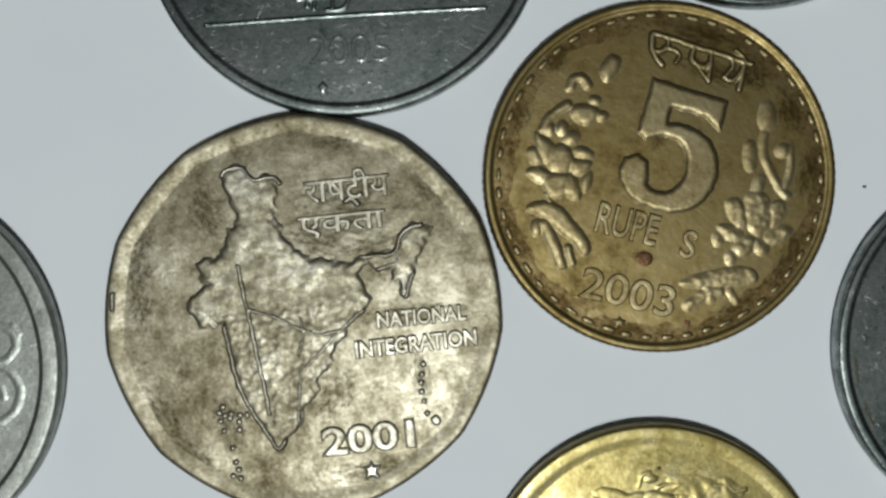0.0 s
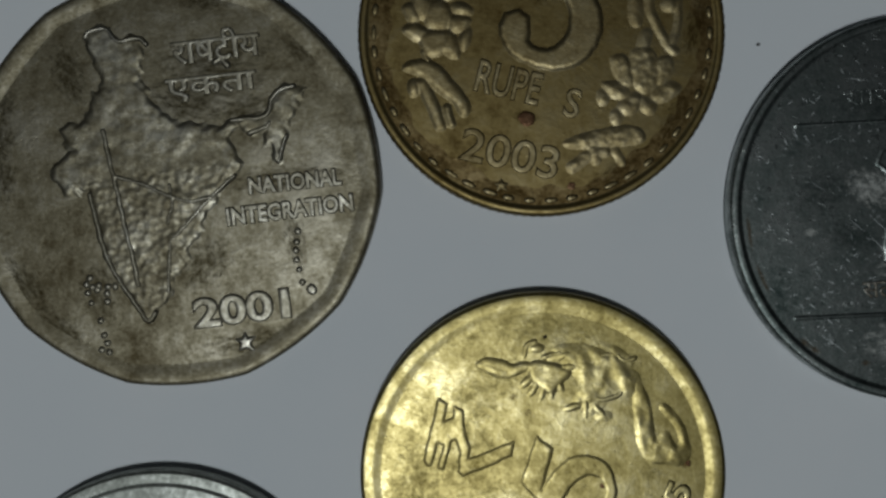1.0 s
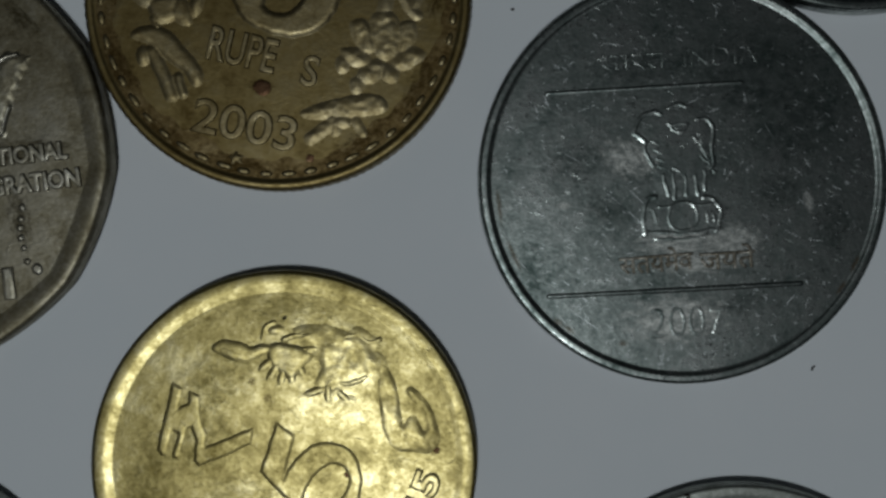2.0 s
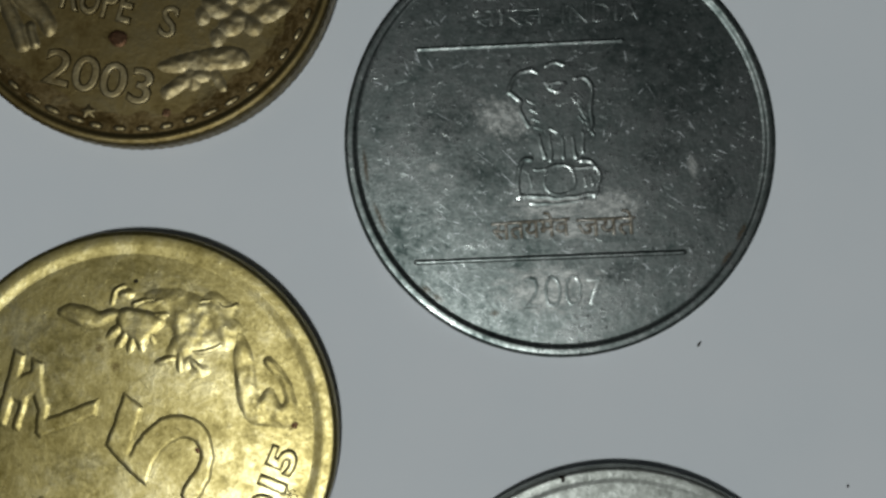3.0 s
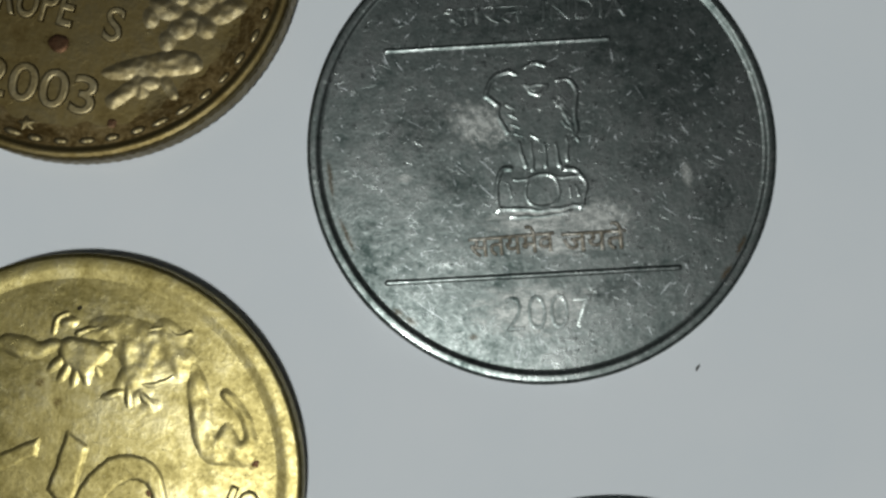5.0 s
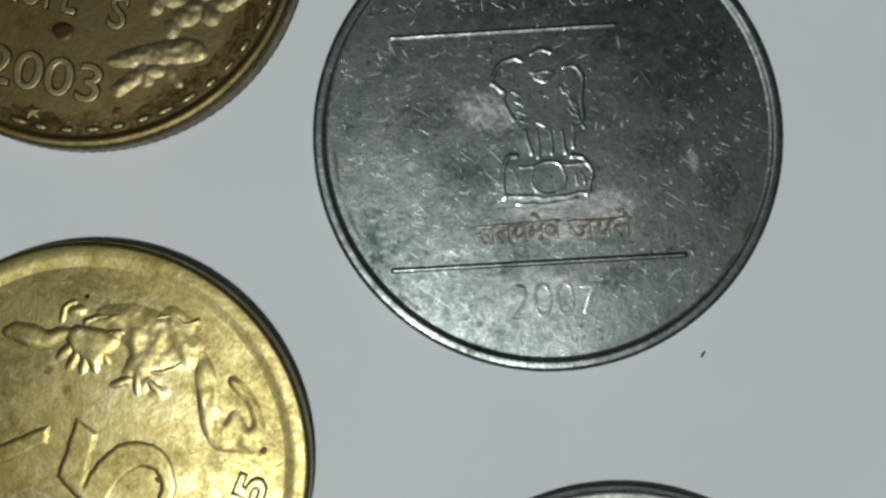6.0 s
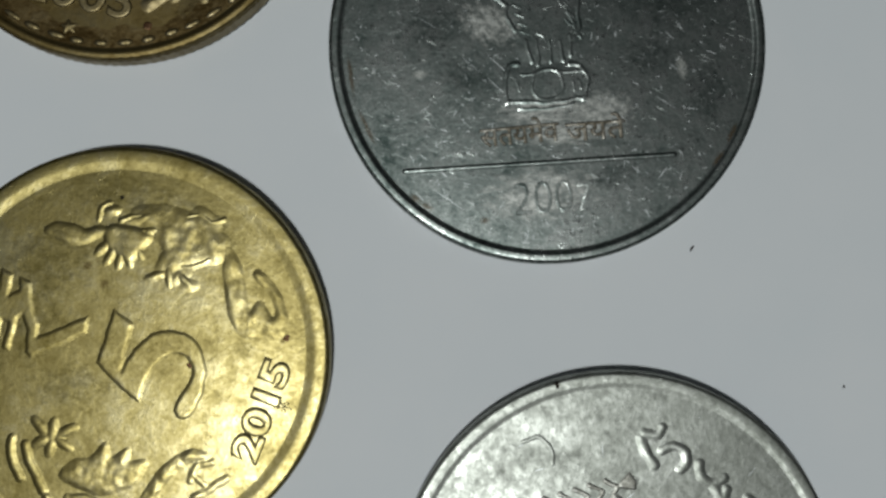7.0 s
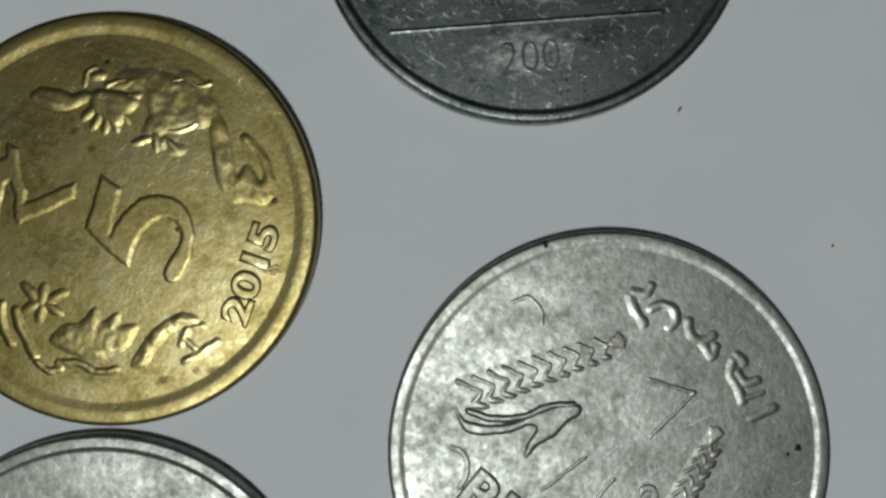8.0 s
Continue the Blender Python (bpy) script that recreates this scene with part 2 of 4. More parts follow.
steel_2007 = coin_blank("scratched dark stainless steel coin with a lion capital", 36.68, -6.76, 2.5, 12.42, 1.6, STEEL_DARK, rim=0.7)
one_grain = coin_blank("pale worn steel one rupee coin with ears of grain", 39.91, -37.86, -42, 12.55, 1.35, STEEL_PALE, rim=0.85, rim_height=0.07)
steel_2005 = coin_blank("dark stainless steel coin dated below a line", -8.62, 22.04, 4, 13.55, 1.6, STEEL_DARK, rim=0.8)
steel_left = coin_blank("worn steel coin with a curling ornament", -40.48, -8.57, 0, 13.1, 1.5, STEEL_PALE, rim=1.3)
steel_low = coin_blank("bright worn steel coin touching the brass coin", 10.69, -48.3, 25, 12.5, 1.2, STEEL_PALE, rim=0.9)
steel_corner = coin_blank("bright worn steel coin below the eleven-sided coin", -12.32, -35.25, 60, 12.1, 1.5, STEEL_PALE, rim=1.0)
steel_far = coin_blank("dark steel coin beside the brown coin", 18.95, 28.38, 15, 12.5, 1.6, STEEL_DARK, rim=0.7)
steel_edge = coin_blank("dark steel coin beyond the scratched coin", 47.8, 15.75, 40, 12.5, 1.6, STEEL_DARK, rim=0.7)
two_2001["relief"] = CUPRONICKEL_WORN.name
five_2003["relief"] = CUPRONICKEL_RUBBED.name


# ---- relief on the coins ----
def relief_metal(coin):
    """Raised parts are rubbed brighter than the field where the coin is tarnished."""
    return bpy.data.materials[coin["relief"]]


def curve(points, closed=False, n=6):
    """A smooth line through points."""
    p = np.array(points, float)
    k = len(p)
    out = []
    for i in range(k if closed else k - 1):
        a, b, c, d = (p[(i + j) % k] if closed else p[min(max(i + j, 0), k - 1)] for j in (-1, 0, 1, 2))
        for s in np.arange(n) / n:
            out.append(0.5 * (2 * b + (c - a) * s + (2 * a - 5 * b + 4 * c - d) * s * s + (3 * b - a - 3 * c + d) * s ** 3))
    if not closed:
        out.append(p[-1])
    return np.array(out)


def poly(points):
    return ("poly", np.array(points, float), 0.0)


def line(points, width):
    return ("line", np.array(points, float), width / 2)


def oval(x, y, a, b, turn):
    return ("oval", np.array((x, y, a, b, radians(turn))), 0.0)


def depth_inside(shape, x, y):
    """How far points lie inside a shape, in millimetres; negative outside."""
    kind, p, w = shape
    if kind == "oval":
        c, s = math.cos(p[4]), math.sin(p[4])
        u, v = (x - p[0]) * c + (y - p[1]) * s, -(x - p[0]) * s + (y - p[1]) * c
        return (1 - np.hypot(u / p[2], v / p[3])) * min(p[2], p[3])
    far = np.full(x.shape, 1e9)
    inside = np.zeros(x.shape, bool)
    count = len(p) if kind == "poly" else len(p) - 1
    for i in range(count):
        a, b = p[i], p[(i + 1) % len(p)]
        e = b - a
        t = np.clip(((x - a[0]) * e[0] + (y - a[1]) * e[1]) / max(e @ e, 1e-12), 0, 1)
        far = np.minimum(far, np.hypot(x - a[0] - t * e[0], y - a[1] - t * e[1]))
        if kind == "poly" and a[1] != b[1]:
            inside ^= ((a[1] > y) != (b[1] > y)) & (x < e[0] * (y - a[1]) / e[1] + a[0])
    return np.where(inside, far, -far) if kind == "poly" else w - far


def relief(coin, name, high, soft, shapes, label="", material=None, step=0.075, pitted=0.0, worn=0.022):
    """A worn, rounded relief that stands out of a coin's field; every shape swells by itself, so that petals keep their creases."""
    spans = []
    for kind, p, w in shapes:
        q = np.array([(p[0] - max(p[2:4]), p[1] - max(p[2:4])), (p[0] + max(p[2:4]), p[1] + max(p[2:4]))]) if kind == "oval" else p
        spans += [q.min(0) - w - 0.2, q.max(0) + w + 0.2]
    lo, hi = np.min(spans, 0), np.max(spans, 0)
    nx, ny = (np.ceil((hi - lo) / step) + 1).astype(int)
    x, y = np.meshgrid(lo[0] + step * np.arange(nx), lo[1] + step * np.arange(ny))
    z = np.full(x.shape, -0.05)
    high, soft = high * 0.72, soft * 1.3
    worn = worn * 0.15 if name == "line" else worn
    wx = worn * (np.sin(2.3 * x + 1.7 * y + 1) + 0.7 * np.sin(4.9 * y - 2.1 * x) + 0.5 * np.sin(8.3 * x + 6.1 * y))
    wy = worn * (np.sin(2.1 * y - 1.9 * x + 2) + 0.7 * np.sin(5.3 * x + 2.7 * y) + 0.5 * np.sin(7.7 * y - 5.9 * x))
    for shape in shapes:
        s = np.clip((depth_inside(shape, x + wx, y + wy) + 0.25 * soft) / (1.25 * soft), -1, 1)
        z = np.maximum(z, np.where(s > 0, high * (1 - (1 - s) ** 2), np.where(s > -0.99, 0.6 * high * s, -0.05)))
    if pitted:
        rough = np.array([noise.noise(Vector((a * 1.1, b * 1.1, 3.0))) + (1.0 if b < 0.5 else 0.25) * noise.noise(Vector((a * 2.6, b * 2.6, 9.0))) for a, b in zip(x.ravel(), y.ravel())]).reshape(x.shape)
        z += pitted * rough * np.clip(z / high - 0.1, 0, 1)
    keep = z > -0.045
    cells = keep[:-1, :-1] | keep[1:, :-1] | keep[:-1, 1:] | keep[1:, 1:]
    ids = np.arange(nx * ny).reshape(ny, nx)
    faces = np.stack([ids[:-1, :-1], ids[:-1, 1:], ids[1:, 1:], ids[1:, :-1]], -1)[cells]
    used, index = np.unique(faces, return_inverse=True)
    verts = np.stack([x.ravel(), y.ravel(), z.ravel() + coin["field"]], -1)[used] * MM
    me = bpy.data.meshes.new(name)
    me.from_pydata(verts.tolist(), [], index.reshape(faces.shape).tolist())
    return part(name, link_mesh(name, me, material or relief_metal(coin), 80), coin, label)


def lettering(coin, name, body, x, y, turn, cap, width, high, label="", bold=0.02, material=None):
    """Raised letters from the built-in font: lower left corner, turn, height of the capitals and width of the word in millimetres."""
    data = bpy.data.curves.new(name, "FONT")
    data.body, data.size, data.resolution_u = body, 1.0, 4
    data.extrude, data.bevel_depth, data.bevel_resolution, data.offset = 0.01, (edge := min(0.075, max(0.02, bold + 0.012))), 3, bold - edge
    high *= 0.65
    made = bpy.data.objects.new(name, data)
    me = bpy.data.meshes.new_from_object(made)
    bpy.data.objects.remove(made)
    bpy.data.curves.remove(data)
    co = np.array([v.co[:] for v in me.vertices])
    lo, hi = co.min(0), co.max(0)
    co = (co - lo) / (hi - lo) * (width, cap, high + 0.05)
    c, s = math.cos(radians(turn)), math.sin(radians(turn))
    co = np.stack([x + co[:, 0] * c - co[:, 1] * s, y + co[:, 0] * s + co[:, 1] * c, co[:, 2] + coin["field"] - 0.05], -1) * MM
    me.vertices.foreach_set("co", co.ravel())
    me.update()
    return part(name, link_mesh(name, me, material or relief_metal(coin), 30), coin, label)


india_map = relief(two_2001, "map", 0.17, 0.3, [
    poly([(-4.16, 9.7), (-3.54, 10.11), (-2.72, 9.98), (-2.14, 9.15), (-1.37, 9.29), (-0.58, 8.97), (-0.77, 7.97), (-1.42, 7.29), (-1.32, 6.53), (-0.78, 5.73), (-0.4, 4.81), (-0.02, 4.19), (0.98, 3.61), (2.13, 3.09), (3.33, 2.95), (4.13, 3.23), (4.57, 2.79), (4.11, 2.17), (4.2, 1.4), (4.54, 0.41), (4, -0.28), (3.18, -0.75), (2.13, -1.57), (1.07, -2.47), (-0, -3.4), (-0.65, -4.01), (-0.8, -5.21), (-1.06, -6.7), (-1.4, -7.61)]),
    poly([(-1.4, -7.61), (-2.13, -8.28), (-2.65, -8.79), (-3.12, -7.97), (-3.61, -6.97), (-4.14, -5.95), (-4.56, -4.76), (-4.94, -3.19), (-5.14, -1.65), (-5.21, -0.12), (-5.79, 0.14), (-6.01, -0.4), (-6.85, 0), (-7.5, 0.92), (-7.67, 1.7), (-6.98, 2), (-6.02, 2.64), (-6.58, 3.09), (-6.61, 4.05), (-5.03, 4.42), (-4.68, 5.14), (-4, 6.01), (-3.36, 6.5), (-3.55, 7.09), (-4.09, 8.3), (-4.24, 9.57), (-1.06, 8.11), (-1.43, 5.12), (4.11, 0.65)]),
    poly([(4.14, 3.3), (6.33, 3.26), (6.82, 4.11), (7.46, 4.71), (8.36, 4.98), (9.07, 4.59), (8.73, 3.68), (7.98, 2.83), (7.59, 1.74), (6.78, 0.14), (6.58, 0.35), (6.47, 1.31), (6.07, 1.17), (6.22, 2.36), (5.37, 2.24), (4.55, 2.65)])], "raised map with a pitted surface", MAP_METAL, pitted=0.04, worn=0.11)
relief(two_2001, "flag", 0.3, 0.1, [
    line(curve([(-3.91, 3.6), (-3.7, 1.6), (-3.47, -0.9), (-3.19, -3.59), (-2.93, -6.4)]), 0.37),
    line(curve([(-3.51, 0.63), (-2.06, 0.03), (-0.64, -0.82), (0.8, -1.53), (2.34, -1.41)]), 0.30),
    line(curve([(-0.2, -0.34), (-0.15, -1.49), (-0.57, -2.77)]), 0.26)], "").parent = india_map
relief(two_2001, "ridge", 0.27, 0.1, [
    line(curve([(-5.24, -0.31), (-5.11, -1.73), (-4.92, -3.27), (-4.53, -4.84), (-4.07, -6.04), (-3.55, -7.05), (-3.06, -8.06), (-2.64, -8.71), (-2.09, -8.25)]), 0.34),
    line(curve([(4, -0.28), (2.17, -1.58), (0.03, -3.41), (-0.61, -4.01), (-0.81, -5.28), (-1.14, -7.07)]), 0.30),
    line(curve([(4.24, 3.21), (6.4, 3.18), (6.89, 4.1), (7.53, 4.66), (8.43, 4.89)]), 0.30),
    line(curve([(-4.24, 9.57), (-3.81, 9.94), (-2.9, 9.94), (-2.24, 9.1), (-0.93, 9.12), (-0.49, 8.73)]), 0.30),
    line(curve([(5.26, 2.26), (6.44, 2.57), (6.65, 2.8)]), 0.30),
    line([(7.59, 1.82), (6.87, 0.24)], 0.26)], "").parent = india_map
relief(two_2001, "dot", 0.14, 0.09, [
    oval(-6, -5.54, 0.19, 0.19, -7)], "")
relief(two_2001, "dot", 0.14, 0.09, [
    oval(-6.24, -5.9, 0.19, 0.19, -7)], "")
relief(two_2001, "dot", 0.14, 0.09, [
    oval(-5.88, -6.13, 0.19, 0.19, -7)], "")
relief(two_2001, "dot", 0.14, 0.09, [
    oval(-5.6, -6.35, 0.19, 0.19, -7)], "")
relief(two_2001, "dot", 0.14, 0.09, [
    oval(-6.23, -6.47, 0.19, 0.19, -7)], "")
relief(two_2001, "dot", 0.14, 0.09, [
    oval(-6.09, -7.17, 0.19, 0.19, -7)], "")
relief(two_2001, "dot", 0.14, 0.09, [
    oval(-5.49, -6.1, 0.19, 0.19, -7)], "")
relief(two_2001, "dot", 0.14, 0.09, [
    oval(-4.94, -6.24, 0.19, 0.19, -7)], "")
relief(two_2001, "dot", 0.14, 0.09, [
    oval(-4.48, -6.29, 0.19, 0.19, -7)], "")
relief(two_2001, "dot", 0.14, 0.09, [
    oval(-5.03, -6.68, 0.19, 0.19, -7)], "")
relief(two_2001, "dot", 0.14, 0.09, [
    oval(-5.05, -7.18, 0.19, 0.19, -7)], "")
relief(two_2001, "dot", 0.14, 0.09, [
    oval(-5.66, -8.32, 0.19, 0.19, -7)], "")
relief(two_2001, "dot", 0.14, 0.09, [
    oval(-5.58, -9.28, 0.19, 0.19, -7)], "")
relief(two_2001, "dot", 0.14, 0.09, [
    oval(-5.42, -9.8, 0.19, 0.19, -7)], "")
relief(two_2001, "dot", 0.14, 0.09, [
    oval(-5.81, -10.21, 0.19, 0.19, -7)], "")
relief(two_2001, "dot", 0.14, 0.09, [
    oval(-5.37, -10.37, 0.19, 0.19, -7)], "")
relief(two_2001, "dot", 0.14, 0.09, [
    oval(7.49, -4.3, 0.19, 0.19, -7)], "")
relief(two_2001, "dot", 0.14, 0.09, [
    oval(7.33, -4.96, 0.19, 0.19, -7)], "")
relief(two_2001, "dot", 0.14, 0.09, [
    oval(7.27, -5.48, 0.19, 0.19, -7)], "")
relief(two_2001, "dot", 0.14, 0.09, [
    oval(7.19, -6.08, 0.19, 0.19, -7)], "")
relief(two_2001, "dot", 0.14, 0.09, [
    oval(7.3, -6.73, 0.19, 0.19, -7)], "")
relief(two_2001, "dot", 0.14, 0.09, [
    oval(7.35, -7.57, 0.19, 0.19, -7)], "")
relief(two_2001, "dot", 0.14, 0.09, [
    oval(7.9, -8.05, 0.30, 0.34, 13)], "")
relief(two_2001, "star", 0.16, 0.12, [
    poly([(3.3, -10.24), (3.48, -10.64), (3.94, -10.62), (3.63, -11), (3.83, -11.52), (3.33, -11.27), (2.86, -11.4), (2.99, -10.93), (2.72, -10.63), (3.11, -10.6)])], "")
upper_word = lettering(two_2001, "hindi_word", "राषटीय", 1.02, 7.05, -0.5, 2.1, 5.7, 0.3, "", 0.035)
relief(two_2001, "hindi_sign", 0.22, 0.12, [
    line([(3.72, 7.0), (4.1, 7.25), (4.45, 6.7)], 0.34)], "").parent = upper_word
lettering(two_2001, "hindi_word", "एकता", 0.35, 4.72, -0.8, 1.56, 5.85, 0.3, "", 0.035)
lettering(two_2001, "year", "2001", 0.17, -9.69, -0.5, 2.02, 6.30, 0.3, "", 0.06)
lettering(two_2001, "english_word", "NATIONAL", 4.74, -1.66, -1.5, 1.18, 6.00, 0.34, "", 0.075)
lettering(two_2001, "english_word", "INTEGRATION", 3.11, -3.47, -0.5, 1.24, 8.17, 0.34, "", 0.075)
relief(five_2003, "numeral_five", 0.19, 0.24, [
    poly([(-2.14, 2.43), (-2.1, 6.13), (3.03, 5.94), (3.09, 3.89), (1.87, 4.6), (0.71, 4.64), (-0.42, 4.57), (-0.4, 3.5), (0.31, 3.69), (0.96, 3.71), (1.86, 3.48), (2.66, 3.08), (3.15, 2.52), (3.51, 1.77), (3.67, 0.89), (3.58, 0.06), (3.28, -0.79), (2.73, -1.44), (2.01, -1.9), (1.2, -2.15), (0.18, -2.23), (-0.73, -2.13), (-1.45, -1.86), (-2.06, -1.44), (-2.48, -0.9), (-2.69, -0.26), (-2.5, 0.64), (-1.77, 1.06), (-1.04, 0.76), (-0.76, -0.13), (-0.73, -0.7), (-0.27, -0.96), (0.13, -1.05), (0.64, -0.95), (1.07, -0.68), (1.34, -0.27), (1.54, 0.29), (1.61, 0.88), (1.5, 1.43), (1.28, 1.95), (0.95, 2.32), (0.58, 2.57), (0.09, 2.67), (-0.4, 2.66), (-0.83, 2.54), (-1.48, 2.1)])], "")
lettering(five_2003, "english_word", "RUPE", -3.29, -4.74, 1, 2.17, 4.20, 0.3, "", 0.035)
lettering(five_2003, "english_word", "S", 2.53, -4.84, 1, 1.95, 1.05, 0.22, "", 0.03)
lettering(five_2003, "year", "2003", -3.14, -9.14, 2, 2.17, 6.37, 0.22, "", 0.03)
relief(five_2003, "star", 0.12, 0.1, [
    poly([(-0.13, -9.6), (0.09, -9.85), (0.35, -9.82), (0.22, -10.05), (0.36, -10.28), (0.03, -10.22), (-0.18, -10.43), (-0.22, -10.13), (-0.45, -10), (-0.17, -9.89)])], "")
relief(five_2003, "hindi_word", 0.22, 0.12, [
    line([(-2.88, 9), (3.92, 8.71)], 0.41),
    line(curve([(-2.91, 8.84), (-2.55, 7.78), (-1.76, 7.14)]), 0.41),
    line(curve([(-1.85, 8.88), (-1.75, 8.37), (-2.13, 7.93), (-2.66, 7.9)]), 0.37),
    line(curve([(-1.91, 8.25), (-1.23, 8.28), (-0.81, 8), (-0.92, 7.55)]), 0.34),
    line(curve([(-0.05, 8.89), (0.08, 7.97), (0.85, 7.67), (1.23, 8.08)]), 0.41),
    line([(1.17, 8.75), (1.44, 6.9)], 0.37),
    line(curve([(0.08, 7.97), (0.76, 7.42), (1.38, 6.97)]), 0.30),
    line(curve([(2.55, 8.73), (2.77, 8.18), (2.43, 7.47)]), 0.37),
    line(curve([(2.37, 7.42), (3, 7.32), (3.45, 8.2)]), 0.37),
    line([(3.4, 8.8), (3.58, 6.86)], 0.41),
    line(curve([(2.66, 9.3), (3.17, 9.09), (3.55, 8.69)]), 0.30)], "")
relief(five_2003, "flower", 0.15, 0.34, [
    poly(curve([(-5.55, 5.53), (-5.58, 6.21), (-5.15, 6.9), (-4.57, 6.75), (-4.48, 6.12), (-4.84, 5.33), (-5.13, 5.1)], True)),
    line(curve([(-7.24, 4.08), (-7.17, 4.68), (-6.66, 4.93), (-6.12, 4.5)]), 0.52),
    poly(curve([(-6.72, 2.72), (-6.38, 3.19), (-5.45, 3.32), (-4.98, 2.98), (-5.19, 2.35), (-5.74, 1.94), (-6.41, 2.15)], True)),
    oval(-5.44, 3.71, 0.37, 0.30, 15),
    oval(-4.74, 2.82, 0.37, 0.30, 15),
    line(curve([(-8.28, 0.96), (-7.98, 1.96), (-7.09, 2.97)]), 0.49),
    oval(-6.63, -0.61, 0.82, 0.94, 15),
    poly(curve([(-8.59, 0.68), (-7.96, 0.46), (-7.25, -0.01), (-7.33, -1.03), (-8.01, -0.79), (-8.47, -0.06)], True)),
    poly(curve([(-8.89, -0.67), (-8.31, -0.36), (-7.72, -1.02), (-8.21, -1.46)], True)),
    poly(curve([(-8.53, -2), (-8.01, -1.48), (-7.06, -1.73), (-7.32, -2.49), (-8.04, -2.38)], True)),
    oval(-6.34, 0.89, 0.52, 0.37, 35),
    oval(-5.25, 0.14, 0.60, 0.37, -5),
    poly(curve([(-5.93, -0.62), (-5.06, -0.27), (-4.56, -0.45), (-4.85, -1.07), (-5.54, -1.36)], True)),
    oval(-4.59, -1.61, 0.34, 0.64, -5),
    poly(curve([(-6.01, -2.49), (-5.71, -1.45), (-4.91, -2.01), (-4.74, -2.93), (-5.44, -2.88)], True)),
    poly(curve([(-7.46, -2.11), (-5.89, -1.5), (-5.7, -2.8), (-6.37, -3.17), (-6.85, -3.1)], True)),
    oval(-7.91, 1.13, 0.34, 0.45, 15),
    oval(-7.04, 1.36, 0.34, 0.45, 15),
    line([(-6.92, -3.12), (-6.59, -3.5)], 0.30)], "")
relief(five_2003, "leaf", 0.15, 0.3, [
    poly(curve([(-7.88, -4.42), (-7.4, -3.75), (-6.31, -3.54), (-4.99, -4.15), (-3.52, -5.3), (-3.15, -5.97), (-3.51, -6.34), (-4.37, -5.72), (-5.46, -5.24), (-6.78, -4.63)], True)),
    line(curve([(-6.48, -5.05), (-5.63, -6.06), (-4.72, -7.29)]), 0.67),
    line([(-4.63, -6.18), (-4.09, -7.04)], 0.45),
    oval(-6.95, -5.45, 0.34, 0.49, 15)], "")
relief(five_2003, "flower", 0.085, 0.34, [
    oval(5.82, 5.64, 0.56, 0.97, 15),
    oval(7.43, 3.77, 0.52, 0.45, 15),
    line(curve([(5.96, 4.53), (6.23, 3.26), (7.5, 1.68), (8.45, 0.97)]), 0.45),
    line(curve([(7.93, 4.02), (8.22, 2.64), (8.16, 1.47)]), 0.37),
    poly(curve([(4.88, 3.48), (5.4, 3.81), (5.9, 2.79), (5.83, 1.93), (5.23, 2.15)], True)),
    poly(curve([(5.89, 0.02), (6.46, 0.71), (7.29, 0.47), (7.84, -0.99), (7.35, -2.01), (6.49, -1.66)], True)),
    poly(curve([(4.68, -0.61), (5.32, -0.13), (6.08, -0.69), (6.37, -1.77), (5.62, -1.82)], True)),
    poly(curve([(7.55, 0.08), (8.27, 0.5), (8.64, -0.32), (8.07, -1.31)], True)),
    poly(curve([(4.57, -2.17), (5.33, -1.89), (6.25, -2.19), (6.1, -2.76), (5.19, -2.78)], True)),
    poly(curve([(7.82, -1.77), (8.82, -0.96), (9.43, -1.26), (8.7, -2.22), (7.99, -2.41)], True)),
    poly(curve([(5.91, -3.2), (6.52, -2.34), (7.15, -2.41), (7.08, -3.27), (6.42, -3.68)], True)),
    poly(curve([(7.29, -2.37), (8.19, -2.59), (8.06, -3.24), (7.43, -3.18)], True)),
    oval(4.8, -3.03, 0.34, 0.45, 15),
    oval(5.97, -3.99, 0.34, 0.45, 15),
    oval(6.42, 1.16, 0.37, 0.67, -5)], "", pitted=0.03)
relief(five_2003, "leaf", 0.09, 0.3, [
    poly(curve([(3.11, -6.41), (4.38, -5.46), (6.42, -4.52), (7.53, -4.38), (7.94, -5.04), (6.38, -5.77), (4.1, -6.53)], True)),
    line(curve([(4.02, -7.79), (4.78, -6.93), (5.75, -6.28)]), 0.60),
    line([(5.01, -6.37), (5.4, -6.95)], 0.52),
    line([(6.46, -6.09), (7.01, -6.71)], 0.45)], "", pitted=0.03)
relief(five_2003, "rust_spot", 0.05, 0.1, [
    poly(curve([(-0.11, -5.55), (0.27, -5.1), (0.86, -5.17), (0.92, -5.69), (0.46, -5.97)], True))], "small rust-red spot", material=RUST)
relief(steel_2007, "line", 0.08, 0.08, [
    line([(-7.92, 5.63), (3.87, 5.65)], 0.21)], "")
relief(steel_2007, "line", 0.085, 0.08, [
    line([(-8.52, -6.63), (6.75, -6.7)], 0.24)], "")
lettering(steel_2007, "hindi_motto", "सतयमेव", -4.15, -5.62, 1.5, 1.5, 4.5, 0.15, "", 0.022, MOTTO_METAL)
lettering(steel_2007, "hindi_motto", "जयते", 0.7, -5.62, 0.5, 1.52, 3.4, 0.15, "", 0.022, MOTTO_METAL)
